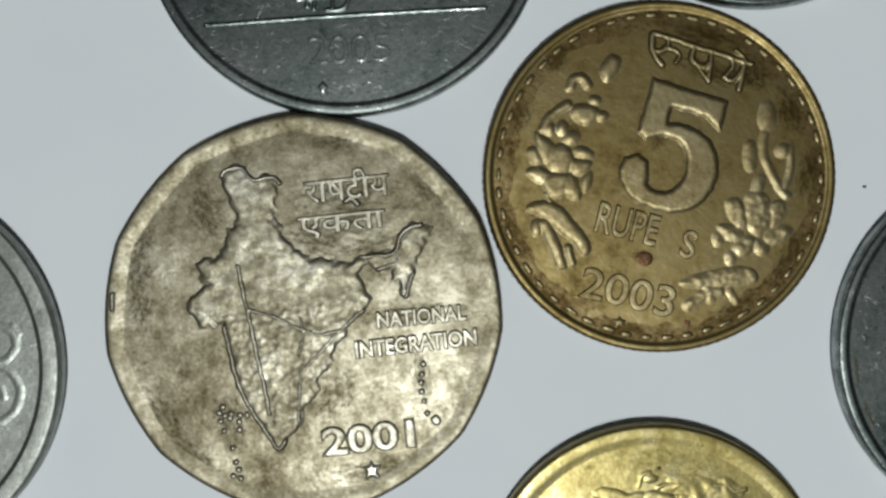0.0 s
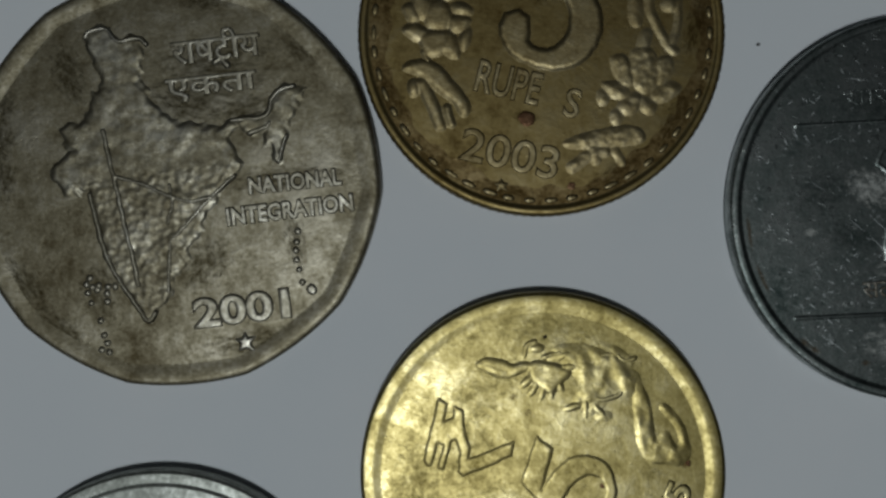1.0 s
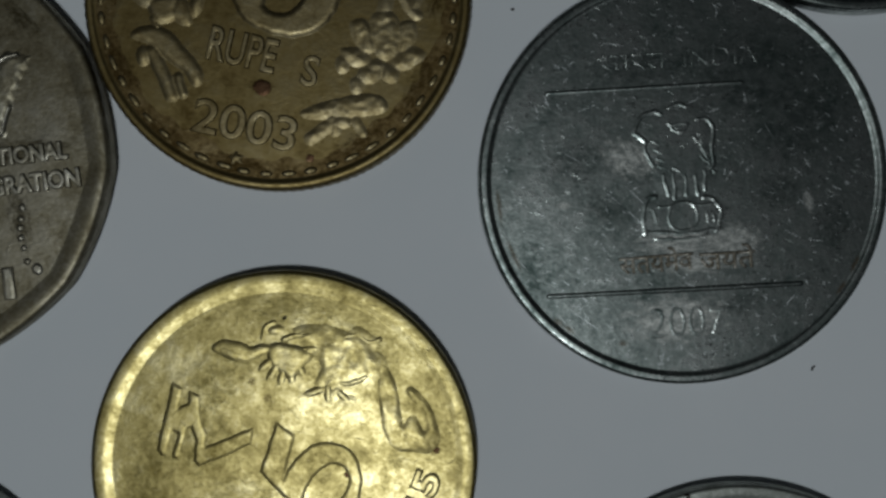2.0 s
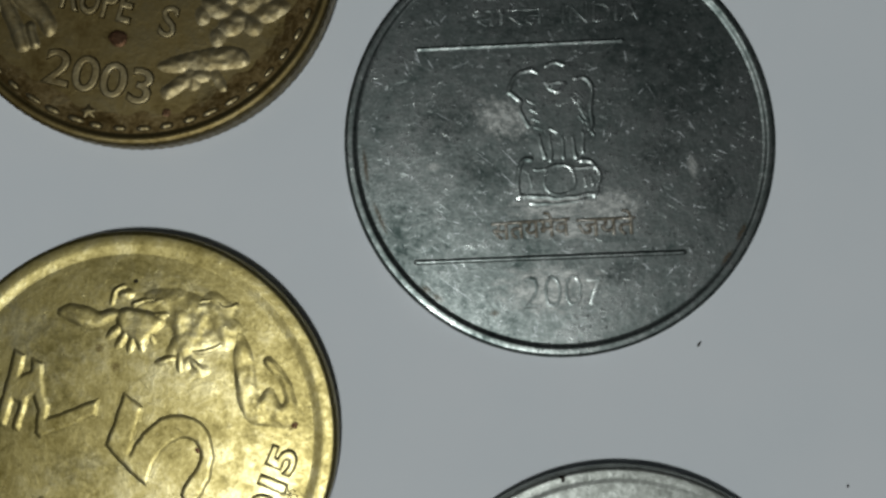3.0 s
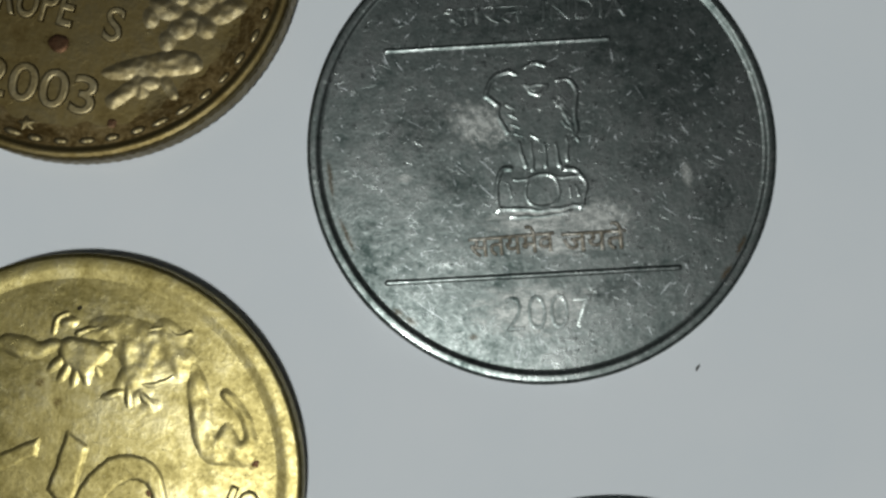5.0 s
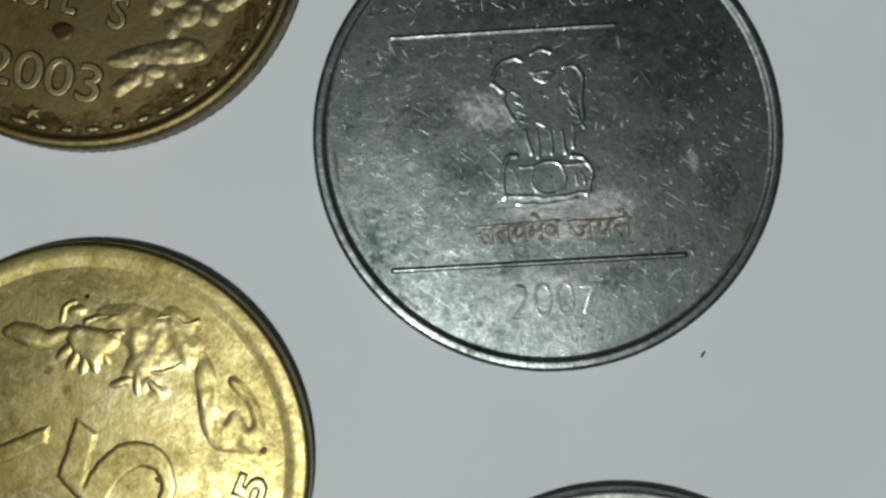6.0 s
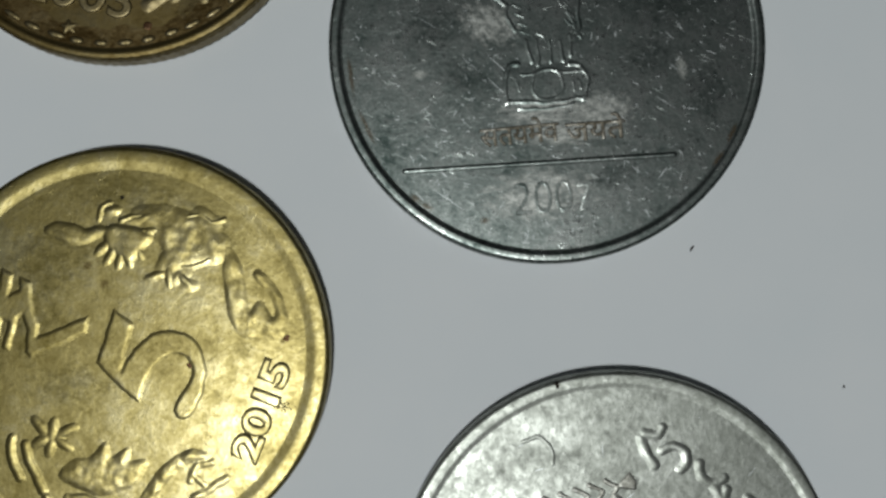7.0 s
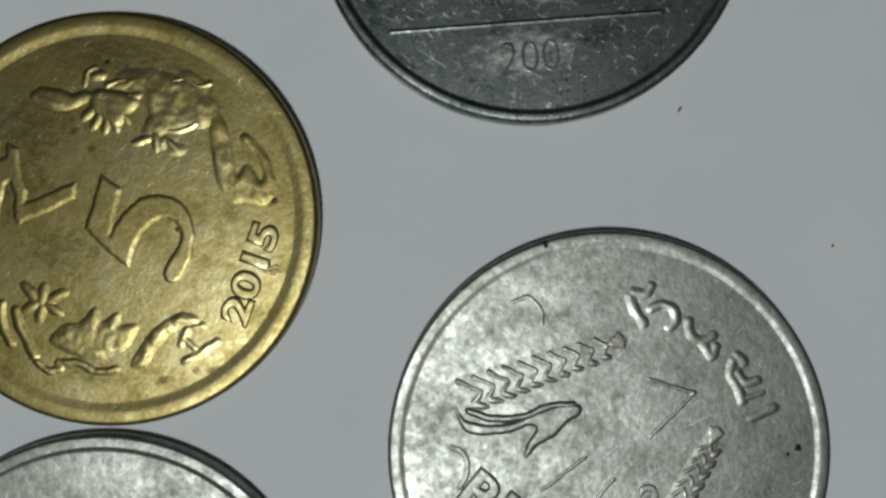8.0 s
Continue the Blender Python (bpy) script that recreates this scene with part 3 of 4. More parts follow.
lion_outline = relief(steel_2007, "lion_capital", 0.052, 0.12, [
    line(curve([(-2.46, -3.14), (-2.55, -2.49), (-2.44, -1.49), (-2.17, -1.08), (-1.71, -0.98)]), 0.21),
    line(curve([(1.19, -1.17), (1.8, -1.32), (2.19, -2.1), (2.02, -2.92), (1.82, -3.22)]), 0.21),
    line(curve([(-2.46, -3.08), (-0.14, -3.25), (1.7, -3.15)]), 0.24),
    line(curve([(-1.84, -3.53), (-0.16, -3.58), (1.23, -3.46)]), 0.18),
    line(curve([(-1.01, -2.2), (-0.79, -1.63), (-0.11, -1.39), (0.55, -1.69), (0.71, -2.28), (0.49, -2.85), (-0.2, -3.09), (-0.85, -2.79), (-1.01, -2.2)]), 0.21),
    line([(-1.52, -1.57), (-0.67, -1.58)], 0.18),
    line([(0.56, -1.6), (1.79, -1.57)], 0.18),
    line([(-1.9, -1.76), (-1.79, -2.53)], 0.15),
    line([(1.3, -2.06), (1.36, -2.68)], 0.18),
    line([(1.69, -2.17), (1.79, -2.61)], 0.18),
    line(curve([(-1.24, 0.34), (-1.09, -0.34), (-0.94, -0.89)]), 0.24),
    line([(-0.57, 0.31), (-0.58, -1.09)], 0.21),
    line([(0.17, 0.28), (0.16, -1)], 0.21),
    line([(0.71, 0.2), (0.9, -0.98)], 0.21),
    line([(1.28, 0.54), (1.31, -0.75)], 0.21),
    line(curve([(-2.82, 2.92), (-2.61, 3.52), (-2.22, 3.99), (-1.59, 4.21), (-1.12, 3.95)]), 0.21),
    line(curve([(-2.79, 2.98), (-2.47, 2.66), (-2.12, 2.34)]), 0.24),
    line(curve([(-2.12, 2.34), (-2.21, 1.73), (-1.76, 0.92)]), 0.21),
    line(curve([(-0.72, 3.38), (-0.43, 3), (0.12, 2.92), (0.51, 3.33)]), 0.24),
    line(curve([(-0.6, 4.36), (-0.04, 4.52), (0.44, 4.37)]), 0.21),
    line(curve([(-0.54, 3.31), (-0.1, 3.42), (0.39, 3.33)]), 0.18),
    line(curve([(0.99, 3.62), (1.63, 3.53), (1.96, 2.81), (1.84, 1.74), (1.92, 0.88), (1.45, 0.22)]), 0.21),
    line([(1.12, 2.14), (1.44, 1.69)], 0.18),
    line([(1.23, 1.77), (1.57, 1.26)], 0.18),
    line([(1.08, 1.4), (1.43, 1.02)], 0.18),
    line([(-0.55, 0.68), (-0.1, 0.48)], 0.21),
    line([(0.78, 2.55), (1, 2.14)], 0.18)], "flattened worn emblem outline", worn=0.03)
relief(steel_2007, "lion_body", 0.022, 0.6, [
    poly(curve([(-2.2, 3.0), (-1.4, 4.1), (0.3, 4.5), (1.6, 3.7), (1.9, 1.6), (1.45, -0.6), (-1.3, -0.7), (-1.7, 1.2)], True)),
    poly(curve([(-2.2, -1.5), (0.2, -1.2), (2.1, -1.6), (2.2, -2.6), (1.7, -3.2), (-2.1, -3.2), (-2.45, -2.4)], True)),
    oval(0.2, 3.7, 0.8, 0.7, 0)], "").parent = lion_outline
relief(steel_2007, "mane", 0.05, 0.12, [line([(1.0 + 0.12 * k, 2.75 - 0.42 * k), (1.42 + 0.1 * k, 2.35 - 0.42 * k)], 0.16) for k in range(6)]
       + [line([(-1.75 + 0.1 * k, 2.4 - 0.5 * k), (-1.3 + 0.1 * k, 2.15 - 0.5 * k)], 0.16) for k in range(4)], "").parent = lion_outline
lettering(steel_2007, "year", "200", -2.51, -9.54, 0, 1.87, 3.37, 0.04, "", 0)
lettering(steel_2007, "year", "7", 1.12, -9.55, 0, 1.75, 1.02, 0.012, "", 0.02)
lettering(steel_2007, "english_word", "INDIA", 0.44, 6.77, 0.5, 1.14, 4.52, 0.024, "", 0.01)
lettering(steel_2007, "hindi_word", "भारत", -4.78, 6.78, 0, 0.97, 4.29, 0.022, "", 0)
relief(five_2015, "rupee_sign", 0.065, 0.15, [
    poly([(-7.9, 2.66), (-7.18, 2.51), (-7.1, 1.3), (-6.58, 1.8), (-6.74, 2.54), (-6.12, 2.36), (-5.65, 1.2), (-4.99, 0.28), (-4.82, -0.49), (-2.45, 1.49), (-2.27, 0.57), (-3.59, -0.59), (-4.87, -1.63), (-5.26, -1.45), (-5.49, -0.25), (-6, 0.53), (-6.25, 0.26), (-6.17, -1.66), (-6.55, -1.63), (-6.67, -0.06), (-7.04, -0.06), (-6.95, -1.57), (-7.2, -1.72), (-7.56, -1.39)])], "")
relief(five_2015, "numeral_five", 0.065, 0.15, [
    poly([(-1.14, 2.27), (0.09, 1.77), (0.25, -0.98), (0.35, -0.3), (0.58, 0.35), (0.86, 0.98), (1.23, 1.48), (1.74, 1.85), (2.35, 2.08), (2.96, 2.12), (3.51, 1.98), (4.06, 1.65), (4.49, 1.12), (4.8, 0.49), (4.93, -0.23), (4.96, -1.03), (4.86, -1.71), (4.73, -2.17), (4.49, -2.46), (4.25, -2.53), (3.97, -2.45), (3.71, -2.19), (3.81, -1.42), (4, -0.94), (4.12, -0.45), (4.13, 0.01), (3.98, 0.42), (3.77, 0.72), (3.49, 0.9), (3.09, 0.95), (2.71, 0.81), (2.4, 0.53), (2.15, 0.17), (1.89, -0.29), (1.72, -0.86), (1.74, -2.32), (0.38, -1.82), (-1.23, -0.87)])], "")
lettering(five_2015, "year", "2015", 9.09, -3.87, 86, 1.77, 6.01, 0.19, "", 0.065)
bud = relief(five_2015, "flower", 0.085, 0.26, [
    poly(curve([(-6.12, 5.36), (-5.86, 5.95), (-4.92, 6.17), (-3.96, 6.14), (-3.29, 6.54), (-2.78, 6.43), (-3.25, 5.91), (-4.01, 5.29), (-5.03, 5.11)], True)),
    oval(-2.87, 7.56, 0.43, 0.25, 28),
    oval(-1.02, 7.74, 0.93, 0.28, 32),
    oval(-0.44, 7.11, 0.50, 0.25, 23),
    poly(curve([(-3.03, 6.42), (-2.29, 6.9), (-1.21, 7.03), (-0.28, 6.8), (-0.6, 6.07), (-0.95, 5.16), (-1.58, 5.13), (-2.49, 5.5)], True)),
    oval(-2.48, 5.88, 0.25, 0.50, 48),
    oval(-0.86, 5.99, 0.25, 0.50, -7),
    line(curve([(-3.48, 6.86), (-3.51, 7.56), (-3.06, 7.95)]), 0.19)], "", pitted=0.03)
blossom = relief(five_2015, "flower", 0.06, 0.45, [
    poly(curve([(-1.77, 7.8), (-0.79, 8.45), (0.34, 8.72), (1.4, 8.6), (1.81, 9.11), (2.67, 8.92), (3.14, 8.74), (3.27, 8.13), (3.82, 7.79), (4.13, 7.01), (3.45, 6.39), (2.39, 6.2), (1.9, 5.54), (1.31, 5.17), (0.55, 5.45), (0.51, 6.4), (-0.17, 6.84)], True)),
    oval(2.07, 6.23, 0.81, 0.31, 30),
    oval(3.45, 6.9, 0.68, 0.28, 38),
    oval(1.83, 5.13, 0.56, 0.31, 43),
    oval(0.73, 5.19, 0.28, 0.37, 18),
    oval(2.52, 4.76, 0.37, 0.25, 18)], "", pitted=0.045)
relief(five_2015, "petals", 0.07, 0.18, [
    oval(-2.75, 5.45, 0.24, 0.62, -28), oval(-2.25, 5.2, 0.24, 0.66, -12), oval(-1.7, 5.2, 0.24, 0.62, 6), oval(-1.2, 5.4, 0.24, 0.58, 26), oval(-0.85, 5.85, 0.22, 0.52, 48),
    line(curve([(-2.2, 7.2), (-1.5, 7.7), (-0.6, 8.0), (0.2, 7.9)]), 0.3),
    line(curve([(-0.9, 7.0), (-0.2, 7.1), (0.3, 6.9)]), 0.26)], "").parent = bud
relief(five_2015, "leaves", 0.07, 0.18, [
    oval(0.55, 4.75, 0.22, 0.6, -55), oval(1.25, 5.0, 0.22, 0.62, 20), oval(2.2, 5.0, 0.22, 0.66, 62),
    line(curve([(0.8, 5.85), (1.6, 5.65), (2.4, 5.85), (3.2, 6.5)]), 0.26),
    line(curve([(1.2, 8.35), (2.0, 8.75), (2.7, 8.55), (3.3, 8.9)]), 0.24)], "").parent = blossom
relief(five_2015, "leaf", 0.065, 0.28, [
    poly(curve([(3.81, 7.4), (4.74, 6.88), (5.59, 5.37), (6.19, 4.26), (6.4, 4.81), (6.73, 5), (7.51, 4.34), (7.71, 4.72), (6.96, 5.71), (5.89, 6.26), (6.17, 6.63), (7.26, 5.99), (8.18, 4.86), (8.59, 3.96), (8.1, 3.23), (7.04, 3.05), (6.29, 2.89), (5.39, 3.54), (4.6, 5.07)], True))], "", pitted=0.04)
relief(five_2015, "leaf", 0.07, 0.3, [
    poly(curve([(3.45, -7.63), (3.83, -5.9), (4.93, -4.29), (5.97, -3.94), (6.39, -4.28), (5.39, -4.75), (4.59, -5.95), (4.12, -7.38)], True)),
    line(curve([(5.72, -5.7), (5.89, -4.84), (6.65, -4.41)]), 0.32),
    line(curve([(6.21, -6.54), (6.78, -6.06), (7.65, -5.01)]), 0.35),
    line([(5.72, -5.38), (6.62, -5.72)], 0.25)], "", pitted=0.03)
relief(five_2015, "flower", 0.085, 0.22, [
    oval(-2.5, -5.2, 0.3, 0.62, 5), oval(-1.75, -5.05, 0.28, 0.66, -48), oval(-1.75, -5.75, 0.26, 0.6, -110),
    oval(-3.2, -5.2, 0.28, 0.62, 58), oval(-2.9, -5.95, 0.28, 0.6, 140), oval(-2.35, -6.15, 0.26, 0.55, 185),
    line(curve([(-3.7, -6.4), (-3.3, -7.2), (-2.6, -7.9), (-2.0, -8.6)]), 0.5),
    line(curve([(-4.6, -6.3), (-4.3, -7.3), (-3.5, -8.3)]), 0.42)], "")
relief(five_2015, "leaf", 0.075, 0.35, [
    poly(curve([(-1.29, -7.6), (-0.85, -6.54), (0.02, -6.1), (0.54, -5.06), (1.17, -5.77), (1.85, -5.02), (2.2, -5.7), (3.04, -5.41), (2.86, -6.61), (2.1, -7.3), (0.9, -7.9)], True)),
    line(curve([(0.5, -5.3), (0.4, -6.4), (0.2, -7.4)]), 0.22),
    line(curve([(1.8, -5.3), (1.5, -6.3), (0.9, -7.2)]), 0.22)], "", pitted=0.02)
relief(five_2015, "tendril", 0.06, 0.16, [
    line(curve([(-0.6, -8.6), (0.6, -8.3), (1.6, -8.5), (2.6, -8.1)]), 0.4),
    line(curve([(-1.8, -8.9), (-1.0, -9.2), (-0.4, -8.9)]), 0.36)], "", pitted=0.02)
lettering(five_2015, "mint_mark", "*", 10.06, -0.59, 86, 1.27, 0.63, 0.1, "", 0.02)
def chevron_ear(coin, tail, tip, count, upper, lower, wide):
    """An ear of grain: a soft body, nested chevrons pointing to the tip, a row of kernels beside them, and awns."""
    tail, tip = np.array(tail), np.array(tip)
    d = (tip - tail) / np.hypot(*(tip - tail))
    n = np.array((-d[1], d[0]))
    gap = np.hypot(*(tip - tail)) / (count + 1)
    shapes = []
    for k in range(count):
        p, f = tail + d * gap * (k + 1.3), 1 - 0.5 * k / count
        shapes.append(line(curve([p - d * 0.95 * f + n * upper * f, p - d * 0.3 * f + n * 0.35 * upper * f, p, p - d * 0.55 * f - n * 0.6 * lower * f]), wide * (0.7 + 0.3 * f)))
        q = p - d * 0.3 - n * lower * (0.6 + 0.4 * f)
        shapes.append(oval(q[0], q[1], 0.36 * f + 0.1, 0.17, math.degrees(math.atan2(d[1], d[0])) - 28))
    for lean in (-42, -20, 0, 22, 44):
        a = math.atan2(d[1], d[0]) + radians(lean)
        e = np.array((math.cos(a), math.sin(a)))
        shapes.append(line([tip - d * 0.5, tip + e * 0.55 - d * 0.1], wide * 0.6))
    ear = relief(coin, "grain_ear", 0.1, 0.16, shapes, "raised ear of grain", material=GRAIN_METAL)
    relief(coin, "ear_body", 0.045, 0.5, [poly(curve([tail - d * 0.2, tail + n * upper, tail + d * gap * count * 0.55 + n * upper * 0.85, tip + n * 0.3, tip - n * 0.2, tail + d * gap * count * 0.5 - n * lower], True))], "").parent = ear


chevron_ear(one_grain, (-8.35, -3.0), (-3.7, 5.05), 10, 0.95, 0.75, 0.3)
relief(one_grain, "stalk", 0.12, 0.14, [
    poly(curve([(-8.3, -3.64), (-7.5, -3.81), (-6.3, -3.25), (-5.32, -2.28), (-4.57, -0.93), (-3.76, 0.36), (-3.01, 0.92), (-2.64, 0.57), (-2.95, -0.27), (-2.97, -1.1), (-3.34, -2.31), (-3.48, -3.25), (-3.86, -2.49), (-3.98, -1.64), (-4.49, -1.77), (-5.2, -2.93), (-6.24, -3.93), (-7.13, -4.25)], True))], "")
chevron_ear(one_grain, (5.3, -2.6), (3.95, 4.5), 9, 0.6, 0.7, 0.26)
relief(one_grain, "stalk", 0.13, 0.14, [
    line(curve([(-7.6, -3.3), (-6.2, -2.7), (-5.0, -1.5), (-4.2, -0.1), (-3.3, 0.75)]), 0.34),
    line(curve([(-4.0, -0.9), (-3.6, -1.6), (-3.6, -2.6)]), 0.3)], "")
relief(one_grain, "numeral_one", 0.06, 0.07, [
    line([(-0.9, 4.64), (1.55, 5.64)], 0.19),
    line([(1.55, 5.64), (1.23, 2.16)], 0.16),
    line([(-0.84, -1.1), (-1.55, -4.07)], 0.16),
    line([(1.18, -1.03), (1.11, -3.27)], 0.16)], "")
relief(one_grain, "hindi_word", 0.075, 0.22, [
    line(curve([(-4.75, 7.53), (-3.98, 7.04), (-3.17, 6.83)]), 0.48),
    line(curve([(-4.79, 7.83), (-4.2, 8.23), (-4.2, 8.73)]), 0.48),
    line(curve([(-3.38, 7.74), (-3.04, 8.35), (-2.43, 8.52), (-1.96, 8.16), (-1.9, 7.63)]), 0.48),
    line(curve([(-1.31, 8.53), (-0.71, 8.07), (0.02, 8.21), (0.24, 8.85)]), 0.48),
    line(curve([(0.1, 8.11), (0.92, 7.87), (0.75, 8.44)]), 0.48),
    line(curve([(2.04, 8.46), (2.48, 7.77), (3.14, 7.48), (3.9, 7.07)]), 0.48),
    line(curve([(2.72, 8.1), (3.37, 7.97), (3.79, 8.48)]), 0.48),
    line([(2.05, 8.8), (2.56, 8.8)], 0.48),
    line([(4.9, 6.63), (5.54, 7.91)], 0.48),
    line([(3.86, 7.12), (4.48, 8.16)], 0.19)], "")
lettering(one_grain, "english_word", "RUPEE", -5.00, -7.78, 2, 2.53, 10.44, 0.26, "", 0.05)
lettering(one_grain, "letter", "a", 3.70, -1.58, 47, 1.74, 1.27, 0.14, "", 0.02)
relief(one_grain, "worn_mark", 0.05, 0.1, [
    line(curve([(-9.67, 2.98), (-9.13, 3.84), (-8.08, 3.67), (-7.54, 3.08)]), 0.19),
    line(curve([(-6.98, -5.53), (-6.24, -5.33), (-5.48, -5.95), (-5.19, -6.95)]), 0.25)], "")
relief(steel_2005, "line", 0.12, 0.08, [
    line(curve([(-9.63, -6.95), (-2.39, -6.89), (2.91, -6.92), (8.93, -7)]), 0.30)], "")
lettering(steel_2005, "year", "2005", -2.99, -9.98, -1, 1.87, 5.44, 0.05, "", 0)
relief(steel_2005, "hindi_motto", 0.1, 0.09, [
    line([(-3.45, -5.64), (0.74, -5.51)], 0.26),
    line([(-2.31, -5.65), (-2.43, -6.32)], 0.26),
    line([(-1.16, -5.59), (-1.15, -6.42)], 0.26),
    line(curve([(0.05, -5.53), (-0.46, -6.4), (-1.61, -6.46)]), 0.26),
    line([(-2.88, -5.68), (-2.8, -6.14)], 0.26)], "")
relief(steel_2005, "mint_mark", 0.08, 0.08, [
    poly([(-2.12, -11.11), (-1.81, -11.51), (-2.18, -11.93), (-2.49, -11.46)])], "")
relief(steel_left, "curl", 0.05, 0.28, [
    line(curve([(7.93, 2.46), (8.9, 3.04), (9.87, 2.66), (10.17, 1.7), (9.48, 0.75), (8.51, 0.55)]), 0.45),
    line(curve([(8.51, 0.55), (9.78, -0.02), (10.44, -1.16), (10.16, -2.5), (9.08, -3.34), (8.11, -3.08)]), 0.45),
    line(curve([(8.31, -0.98), (9.16, -0.97), (9.39, -1.74)]), 0.37),
    line([(9.87, 3.04), (10.33, 2.47)], 0.34)], "")


# ---- small details ----
def bead_ring(coin, count, radius, long, wide, high):
    """Dashes of the beaded border, one object each on one mesh."""
    verts, faces = [(0, 0, high * MM)], []
    n = 10
    for k, (s, z) in enumerate(((0.55, 0.8), (0.85, 0.4), (1.0, -0.3))):
        for i in range(n):
            a = 2 * math.pi * i / n
            verts.append((wide / 2 * s * math.cos(a) * MM, long / 2 * s * math.sin(a) * MM, high * z * MM))
        for i in range(n):
            j = (i + 1) % n
            if k == 0:
                faces.append((0, 1 + i, 1 + j))
            else:
                faces.append((1 + (k - 1) * n + i, 1 + k * n + i, 1 + k * n + j, 1 + (k - 1) * n + j))
    me = bpy.data.meshes.new("bead")
    me.from_pydata(verts, [], faces)
    me.materials.append(relief_metal(coin))
    me.polygons.foreach_set("use_smooth", [True] * len(me.polygons))
    for i in range(count):
        a = 2 * math.pi * (i + random.uniform(-0.06, 0.06)) / count
        bead = new("bead", me)
        bead.parent = coin
        r = radius + random.uniform(-0.04, 0.04)
        k = random.uniform(0.75, 1.1)
        bead.matrix_basis = Matrix.LocRotScale((r * math.cos(a) * MM, r * math.sin(a) * MM, coin["field"] * MM), Euler((0, 0, a)), (k, random.uniform(0.8, 1.15), k))


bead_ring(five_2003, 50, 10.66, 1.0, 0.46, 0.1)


def wavering(a, r):
    """A ragged edge for a ring of tarnish."""
    k = 0.16 if r < 10 else 0.05
    return r + k * (math.sin(5 * a + 1) + 0.8 * math.sin(11 * a) + 0.6 * math.sin(23 * a + 2) + 0.5 * math.sin(41 * a))


band_top = five_2003["field"] + 0.004
part("tarnish_band", lathe("tarnish_band", [(9.75, band_top - 0.03), (9.8, band_top), (10.98, band_top), (11.02, band_top - 0.03)], CUPRONICKEL_STAINED, wavering, 300, True, 20), five_2003, "dark brown tarnish along the border")


def scratches(coin, count, radius, seed, material, lengths, widths, lean, spread=18):
    """Short straight scuffs on a coin's field, thin slivers joined into one mesh."""
    rng = np.random.default_rng(seed)
    verts, faces = [], []
    for _ in range(count):
        r, a = radius * math.sqrt(rng.random()), rng.random() * 2 * math.pi
        x, y = r * math.cos(a), r * math.sin(a)
        t = radians(rng.normal(lean, spread) if rng.random() < 0.7 else rng.uniform(0, 180))
        s, w = rng.uniform(*lengths) * (0.35 + rng.random() ** 3), rng.uniform(*widths)
        c, d = math.cos(t), math.sin(t)
        z = coin["field"] + 0.004
        b = len(verts)
        for u, v in ((-1, 0), (-0.3, -1), (0.4, -0.8), (1, 0), (0.3, 0.9), (-0.4, 0.8)):
            verts.append(((x + u * s / 2 * c - v * w / 2 * d) * MM, (y + u * s / 2 * d + v * w / 2 * c) * MM, z * MM))
        faces.append(tuple(range(b, b + 6)))
    me = bpy.data.meshes.new("scuffing")
    me.from_pydata(verts, [], faces)
    ob = part("scuffing", link_mesh("scuffing", me, material), coin, "pale hairline scuffs")
    return tagged(ob, kind="stuff")


scratches(steel_2007, 620, 11.3, 3, SCRATCH_STEEL, (0.06, 0.75), (0.015, 0.06), -28, 34)
scratches(steel_2007, 26, 10.5, 13, SCRATCH_STEEL, (0.8, 2.4), (0.02, 0.05), -42, 16)
scratches(steel_2005, 70, 12.2, 4, SCRATCH_STEEL, (0.3, 1.4), (0.02, 0.05), 20)
scratches(one_grain, 70, 11.2, 5, SCRATCH_STEEL, (0.4, 2.0), (0.025, 0.06), 70)
scratches(steel_low, 60, 11.2, 6, SCRATCH_STEEL, (0.5, 2.5), (0.03, 0.07), -10)
scratches(steel_corner, 60, 10.8, 7, SCRATCH_STEEL, (0.5, 2.5), (0.03, 0.07), 40)


def pit(coin, x, y, size, material, label, name="stain", seed=0, lift=0.0):
    """A small stain or pit of ragged outline, at a place in the world in millimetres."""
    q = coin.matrix_world.inverted() @ Vector((x * MM, y * MM, 0)) / MM
    rng = np.random.default_rng(seed)
    ring = [(q.x + size * rng.uniform(0.6, 1.2) * math.cos(a), q.y + size * rng.uniform(0.6, 1.2) * math.sin(a)) for a in np.arange(8) * math.pi / 4]
    made = relief(coin, name, 0.02, 0.06, [poly(curve(ring, True))], label, material, 0.05)
    made.location.z = lift * MM


bpy.context.view_layer.update()
pit(five_2015, 12.44, -14.83, 0.11, SOOT, "tiny dark pit", "pit", 1)
pit(five_2015, 21.55, -22.98, 0.2, RUST, "brown stain", "stain", 3)
pit(five_2015, 16.12, -24.33, 0.17, RUST, "brown pit", "pit", 4)
pit(one_grain, 50.57, -37.95, 0.2, SOOT, "small black pit", "pit", 5)
pit(one_grain, 50.0, -38.3, 0.08, SOOT, "small black pit", "pit", 6)
pit(one_grain, 36.75, -26.1, 0.16, SOOT, "small black pit on the rim", "pit", 7, 0.06)
pit(five_2003, 14.15, -5.23, 0.3, RUST, "rust-red stain", "stain", 8)


def stain_disc():
    """A unit disc of three rings, shared by all soft stains and painted shading."""
    n, verts, faces = 24, [(0, 0, 0)], []
    for k, r in enumerate((0.35, 0.7, 1.0)):
        verts += [(r * math.cos(2 * math.pi * i / n), r * math.sin(2 * math.pi * i / n), 0) for i in range(n)]
        for i in range(n):
            j = (i + 1) % n
            faces.append((0, 1 + i, 1 + j) if k == 0 else (1 + (k - 1) * n + i, 1 + k * n + i, 1 + k * n + j, 1 + (k - 1) * n + j))
    return verts, faces


STAIN_MESHES = {}


